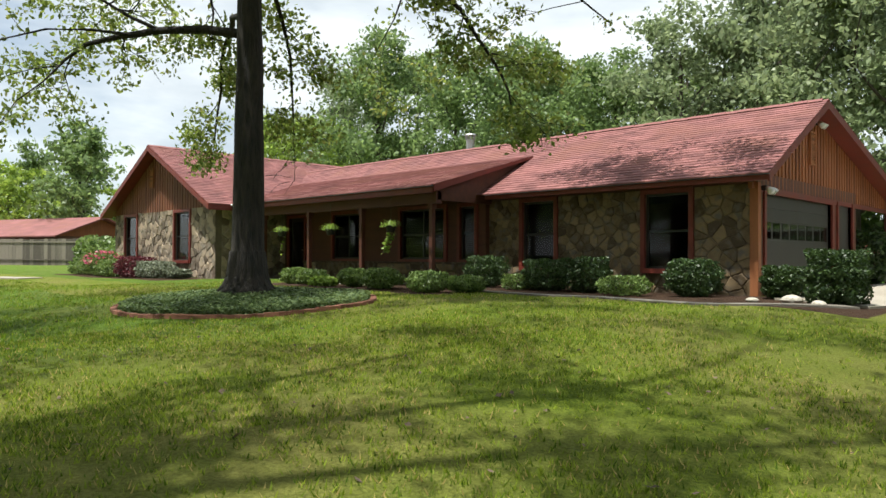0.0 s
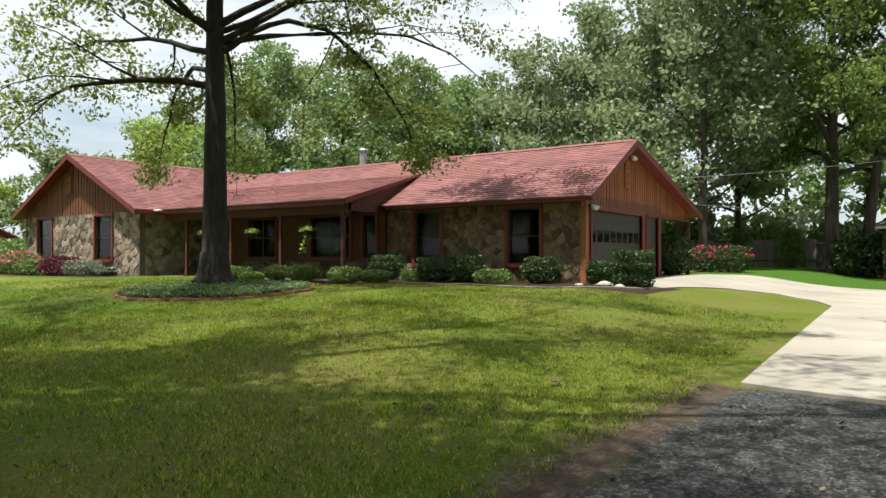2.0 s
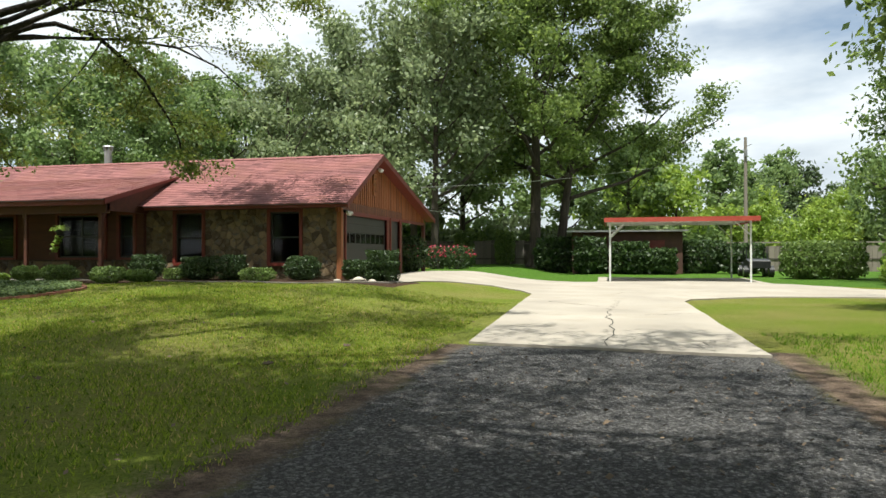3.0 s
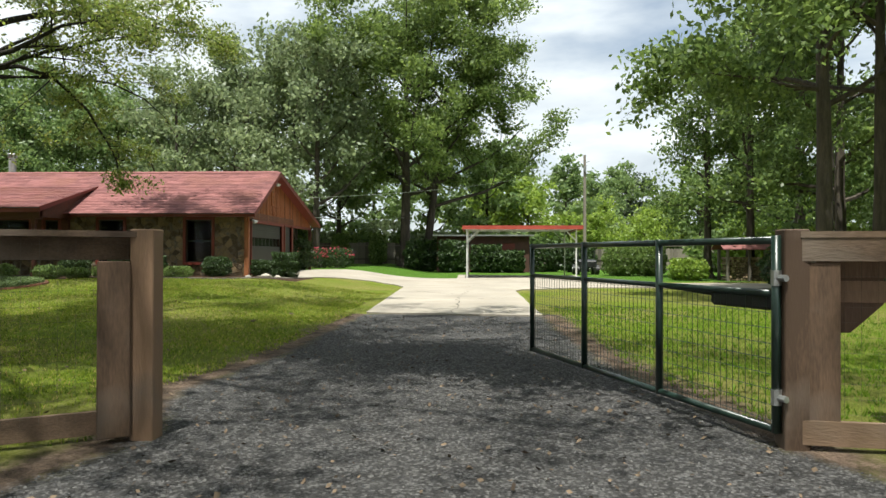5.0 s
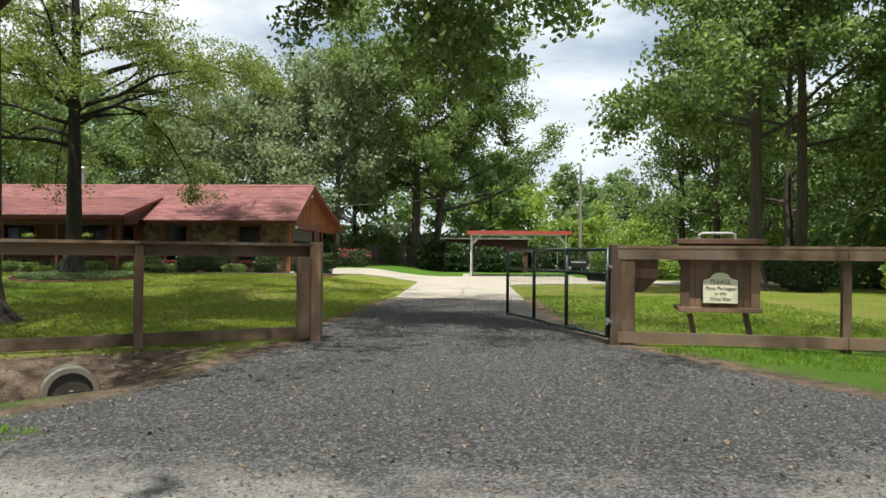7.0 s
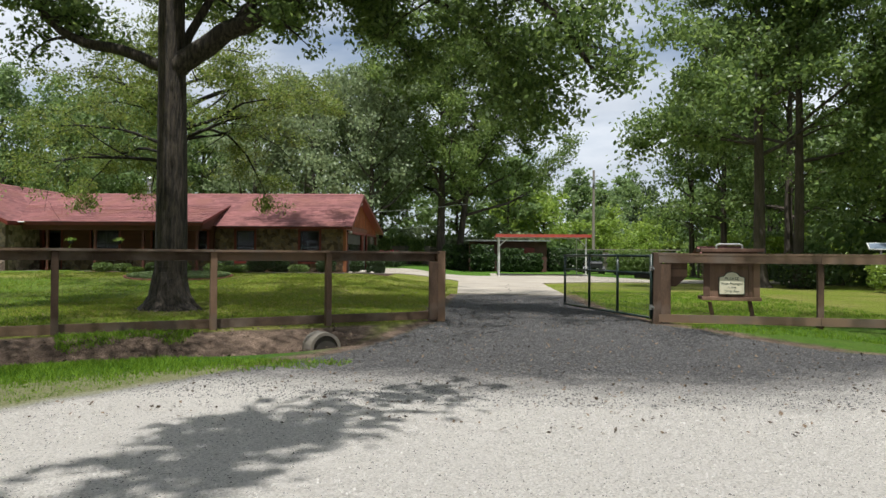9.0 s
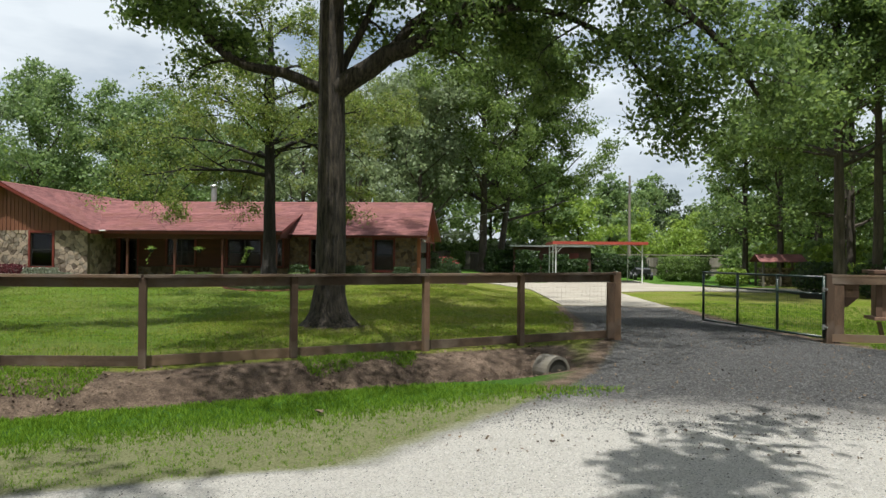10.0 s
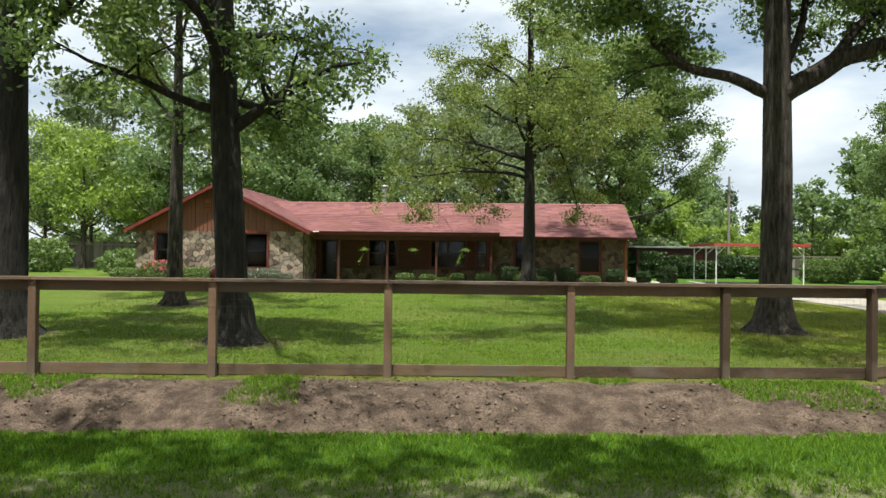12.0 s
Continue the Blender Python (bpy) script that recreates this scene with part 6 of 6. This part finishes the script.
# hanging baskets on the porch
def basket(x, z, trail, seed):
    t = thing("hanging_basket", (x, -1.62, z), "hanging basket of pale green arching fern leaves", "plant", "hanging baskets of the porch")
    part("pot", Shape().tube([(0, 0, -0.12), (0, 0, 0.04)], [0.09, 0.14], 14), BLACK, t)
    part("hanger", Shape().tube([(0, 0, 0.0), (0, 0, 2.3 - z)], 0.006, 4), WIRE, t)
    g = np.random.default_rng(seed)
    cs, us, ws = [], [], []
    for k in range(90):
        a, L = g.random() * 6.28, g.uniform(0.16, 0.34)
        up = g.uniform(0.05, 0.2)
        for q in range(4):
            f = (q + 0.5) / 4
            cs.append((math.cos(a) * L * f, math.sin(a) * L * f, 0.03 + up * math.sin(f * 2.6) - 0.06 * f))
            us.append((math.cos(a) * L / 7, math.sin(a) * L / 7, 0.05 * math.cos(f * 2.6)))
            ws.append((-math.sin(a) * 0.012, math.cos(a) * 0.012, 0))
    for k in range(trail):
        a = 2.2 + g.uniform(-0.6, 0.6)
        for q in range(18):
            f = q / 18
            cs.append((math.cos(a) * 0.16 - 0.3 * f + g.normal(0, 0.03), math.sin(a) * 0.14, -0.05 - 0.6 * f + g.normal(0, 0.03)))
            v = g.normal(0, 0.03, 3)
            us.append(tuple(v))
            ws.append(tuple(np.cross(v, g.normal(0, 1, 3)) * 0.6))
    part("leaves", quads_mesh("leaves", np.array(cs), np.array(us), np.array(ws)), LEAF_FERN, t)


basket(-13.4, 1.5, 1, 1)
basket(-11.0, 1.5, 0, 2)
basket(-8.5, 1.52, 4, 3)

# rocks and fallen leaves
for x, y, r in ((0.75, -1.1, 0.17), (1.25, -1.45, 0.12), (0.2, -1.3, 0.1)):
    bm = bmesh.new()
    bmesh.ops.create_icosphere(bm, subdivisions=2, radius=r)
    for v in bm.verts:
        v.co *= 1 + 0.18 * noise.noise(v.co * 9 + Vector((x, y, 0)))
        v.co.z *= 0.5
    me = bpy.data.meshes.new("rock")
    bm.to_mesh(me)
    bm.free()
    tagged(part("rock", me, ROCK, at=pose(x, y, gz(x, y) + r * 0.3)), "pale rock at the edge of the bed", "rock")


def fallen_leaf(x, y, s, turn):
    sh = Shape()
    for i in range(7):
        f = i / 6
        w = s * 0.45 * math.sin(math.pi * (0.08 + 0.9 * f)) * (1.25 if i % 2 else 0.8)
        for d in (-w, 0, w):
            sh.v.append(Vector((s * (f - 0.5), d, 0.02 + 0.25 * s * abs(f - 0.5) + (0.5 * abs(d)))))
    for i in range(6):
        for j in (0, 1):
            k = i * 3 + j
            sh.f.append([k, k + 1, k + 4, k + 3])
    tagged(part("fallen_leaf", sh, DRYLEAF, at=pose(x, y, gz(x, y) + 0.015, 8, -6, turn)), "curled dry brown leaf lying on the lawn", "leaf", "fallen leaves")


fallen_leaf(4.09, -12.9, 0.12, 20)
fallen_leaf(4.35, -11.35, 0.11, 70)
fallen_leaf(1.2, -27.6, 0.13, 140)
fallen_leaf(-2.4, -29.0, 0.13, 40)

# pavement pieces, grass and gravel come last
lay_stones(front, lambda u, v, d: (-7.1 + u, 0.5 - d, -0.1 + v), 6.58, 2.32, 0.27, 1, holes_in(GAR_WINS, -7.1, -0.1))
lay_stones(wing, lambda u, v, d: (-24.5 + u, -2.25 - d, -0.05 + v), 8.25, 2.45, 0.31, 2, holes_in(WING_WINS, -24.5, -0.05), SUNLITSTONE)
lay_stones(low_wall, lambda u, v, d: (-15.0 + u, 0.24 - d, 0.06 + v), 7.88, 0.54, 0.34, 4)
lay_stones(wing_side, lambda u, v, d: (-16.25 + d, -2.05 + u, -0.05 + v), 2.35, 2.35, 0.33, 3, (), SUNLITSTONE)


def blades(regions, name, material, label):
    g = np.random.default_rng(9)
    allv = []
    for x0, x1, y0, y1, per, h, keep in regions:
        n = int((x1 - x0) * (y1 - y0) * per)
        x, y = g.uniform(x0, x1, n), g.uniform(y0, y1, n)
        ok = keep(x, y)
        x, y = x[ok], y[ok]
        n = len(x)
        k = 4
        x, y = np.repeat(x, k) + g.normal(0, 0.02, n * k), np.repeat(y, k) + g.normal(0, 0.02, n * k)
        z = ground_z(x, y)
        a = g.uniform(0, 2 * np.pi, n * k)
        hh = h * g.uniform(0.5, 1.3, n * k)
        lean = g.uniform(0.2, 0.9, n * k) * hh
        b = g.uniform(0, 2 * np.pi, n * k)
        wd = 0.0045 + 0.05 * hh
        base = np.stack([x, y, z - 0.005], -1)
        side = np.stack([np.cos(a), np.sin(a), np.zeros_like(a)], -1) * wd[:, None]
        tip = base + np.stack([np.cos(b) * lean, np.sin(b) * lean, hh], -1)
        allv.append(np.stack([base - side, base + side, tip], 1))
    ob = part(name, tris_mesh(name, np.concatenate(allv)), material)
    tagged(ob, label, "grass", kind="stuff")


def in_bed(x, y):
    return np.hypot(x - BED_X, y - BED_Y) < BED_R + 0.05


def lawn_ok(x, y):
    left = np.interp(-y, [-p[1] for p in DRIVE_LEFT], [p[0] for p in DRIVE_LEFT])
    mulch = (y > np.where(x < -5, -3.75, -2.65)) & (x > -12.3)
    thin = 0.5 + 0.5 * np.sin(x * 1.3 + 2 * np.sin(y * 0.9)) * np.cos(y * 1.1 + np.sin(x * 0.7))
    g = np.random.default_rng(4)
    return ~in_bed(x, y) & (x < np.where(y < -10.2, left - 0.25, 5.15)) & ~mulch & (y > along(FENCE_LEFT, x) + 0.1) & (g.random(len(x)) < 0.2 + 0.8 * thin)


def bank_ok(x, y):
    off = along(FENCE_LEFT, x) - y
    patch = np.sin(x * 1.7 + 0.5) + np.sin(x * 0.63 + y * 1.3) + 0.6 * np.sin(x * 4.1)
    return (off > 0.12) & (off < 1.1) & (x < 4.0) & (patch > 0.55 + off * 0.6)


def dry_ok(x, y):
    off = along(FENCE_LEFT, x) - y
    left = np.interp(-y, [-p[1] for p in DRIVE_LEFT], [p[0] for p in DRIVE_LEFT])
    return (off > 4.0) & (off < 7.0) & (x < left - 0.2)


def verge_ok(x, y):
    off = along(FENCE_LEFT, x) - y
    g = np.random.default_rng(6)
    return (off > 2.6) & (off < 5.0) & (x < 4.9) & (g.random(len(x)) < smooth_step(5.2, 4.0, off) * smooth_step(2.4, 2.9, off))


blades([(-4.0, 6.0, -21.0, -7.0, 480, 0.038, lawn_ok), (-14, 5.2, -7, -2.3, 150, 0.045, lawn_ok), ], "lawn_grass", BLADE, "short patchy lawn grass, green with straw-coloured blades")
blades([(-20, 5.5, -26, -21, 150, 0.05, lawn_ok), (-20, -4, -21, -7, 100, 0.05, lawn_ok)], "side_lawn_grass", BLADEMID, "mid-green lawn grass under the front oaks")
blades([(-16, 5, -31.5, -25.5, 520, 0.055, verge_ok), (-18, 4, -28, -21, 620, 0.06, bank_ok), (-14, 3, -33, -27, 230, 0.03, dry_ok), (9.7, 16, -20, -8, 90, 0.055, lambda x, y: x > np.interp(-y, [-p[1] for p in DRIVE_RIGHT], [p[0] for p in DRIVE_RIGHT]) + 0.2), (10.5, 18, -24.5, -20.6, 160, 0.06, lambda x, y: (y < -20.7 - 0.16 * (x - 10)) & (y > -21.2 - 0.5 * (x - 10.2)))], "verge_grass", BLADELUSH, "lush bright green grass of the road verge")


def pebbles(x0, x1, y0, y1, n, size, material, name, label, keep):
    g = np.random.default_rng(12)
    x, y = g.uniform(x0, x1, n), g.uniform(y0, y1, n)
    ok = keep(x, y)
    x, y = x[ok], y[ok]
    n = len(x)
    base = np.array([[1, 0, 0], [0, 1, 0], [-1, 0, 0], [0, -1, 0], [0, 0, 0.75]])
    tri = np.array([[0, 1, 4], [1, 2, 4], [2, 3, 4], [3, 0, 4]])
    v = base[None] * g.uniform(0.55, 1.4, (n, 5, 1)) * (size * g.uniform(0.5, 1.5, n))[:, None, None]
    v[:, :4, 2] -= size * 0.15
    c, s = np.cos(g.random(n) * 6.28), np.sin(g.random(n) * 6.28)
    vx = v[:, :, 0] * c[:, None] - v[:, :, 1] * s[:, None]
    vy = v[:, :, 0] * s[:, None] + v[:, :, 1] * c[:, None]
    pts = np.stack([vx + x[:, None], vy + y[:, None], v[:, :, 2] + ground_z(x, y)[:, None]], -1)
    me = bpy.data.meshes.new(name)
    me.vertices.add(n * 5)
    me.vertices.foreach_set("co", pts.reshape(-1))
    f = (tri[None] + (np.arange(n) * 5)[:, None, None]).reshape(-1)
    me.loops.add(len(f))
    me.loops.foreach_set("vertex_index", f)
    me.polygons.add(n * 4)
    me.polygons.foreach_set("loop_start", np.arange(0, len(f), 3))
    me.update(calc_edges=True)
    tagged(part(name, me, material), label, "gravel", kind="stuff")


def on_drive(x, y):
    left = np.interp(-y, [-p[1] for p in DRIVE_LEFT], [p[0] for p in DRIVE_LEFT])
    right = np.interp(-y, [-p[1] for p in DRIVE_RIGHT], [p[0] for p in DRIVE_RIGHT])
    return (x > left) & (x < right) & (y < -10.95)


pebbles(2.0, 13, -28, -10.9, 76000, 0.009, PEBBLE, "gravel", "loose dark grey crushed gravel of the drive", on_drive)
pebbles(-2, 15, -33, -27.2, 36000, 0.0068, PALEPEB, "road_gravel", "pale limestone gravel of the road", on_drive)
pebbles(-18, 4.6, -30, -22, 14000, 0.010, MULCH, "leaf_litter", "brown leaf litter and clods in the ditch", lambda x, y: (along(FENCE_LEFT, x) - y > 0.2) & (along(FENCE_LEFT, x) - y < 2.9))


def leaf_scatter(x0, x1, y0, y1, n, size, keep, name, label):
    """Flat fallen leaves lying about."""
    g = np.random.default_rng(21)
    x, y = g.uniform(x0, x1, n), g.uniform(y0, y1, n)
    ok = keep(x, y)
    x, y = x[ok], y[ok]
    n = len(x)
    c = np.stack([x, y, ground_z(x, y) + g.uniform(0.008, 0.03, n)], -1)
    a = g.uniform(0, 6.28, n)
    s = size * g.uniform(0.5, 1.5, n)
    u = np.stack([np.cos(a) * s, np.sin(a) * s, g.normal(0, 0.3, n) * s], -1)
    w = np.stack([-np.sin(a) * s * 0.55, np.cos(a) * s * 0.55, g.normal(0, 0.3, n) * s], -1)
    tagged(part(name, quads_mesh(name, c, u, w), DRYLEAF), label, "leaves", kind="stuff")


def in_ditch(x, y):
    off = along(FENCE_LEFT, x) - y
    return (off > 0.1) & (off < 2.9) & (np.sin(x * 1.1 + y) + np.sin(x * 2.7 - 2 * y) + np.random.default_rng(2).normal(0, 0.8, len(x)) > -0.2)


leaf_scatter(-18, 4.4, -30, -21.5, 26000, 0.024, in_ditch, "ditch_leaves", "dry brown leaves strewn over the ditch bank")
leaf_scatter(2, 13, -29, -11, 6000, 0.018, on_drive, "drive_leaves", "small brown leaves scattered over the gravel")
leaf_scatter(-6, 5.4, -21, -7, 900, 0.02, lambda x, y: ~in_bed(x, y), "lawn_leaves", "small dry leaves scattered on the lawn")
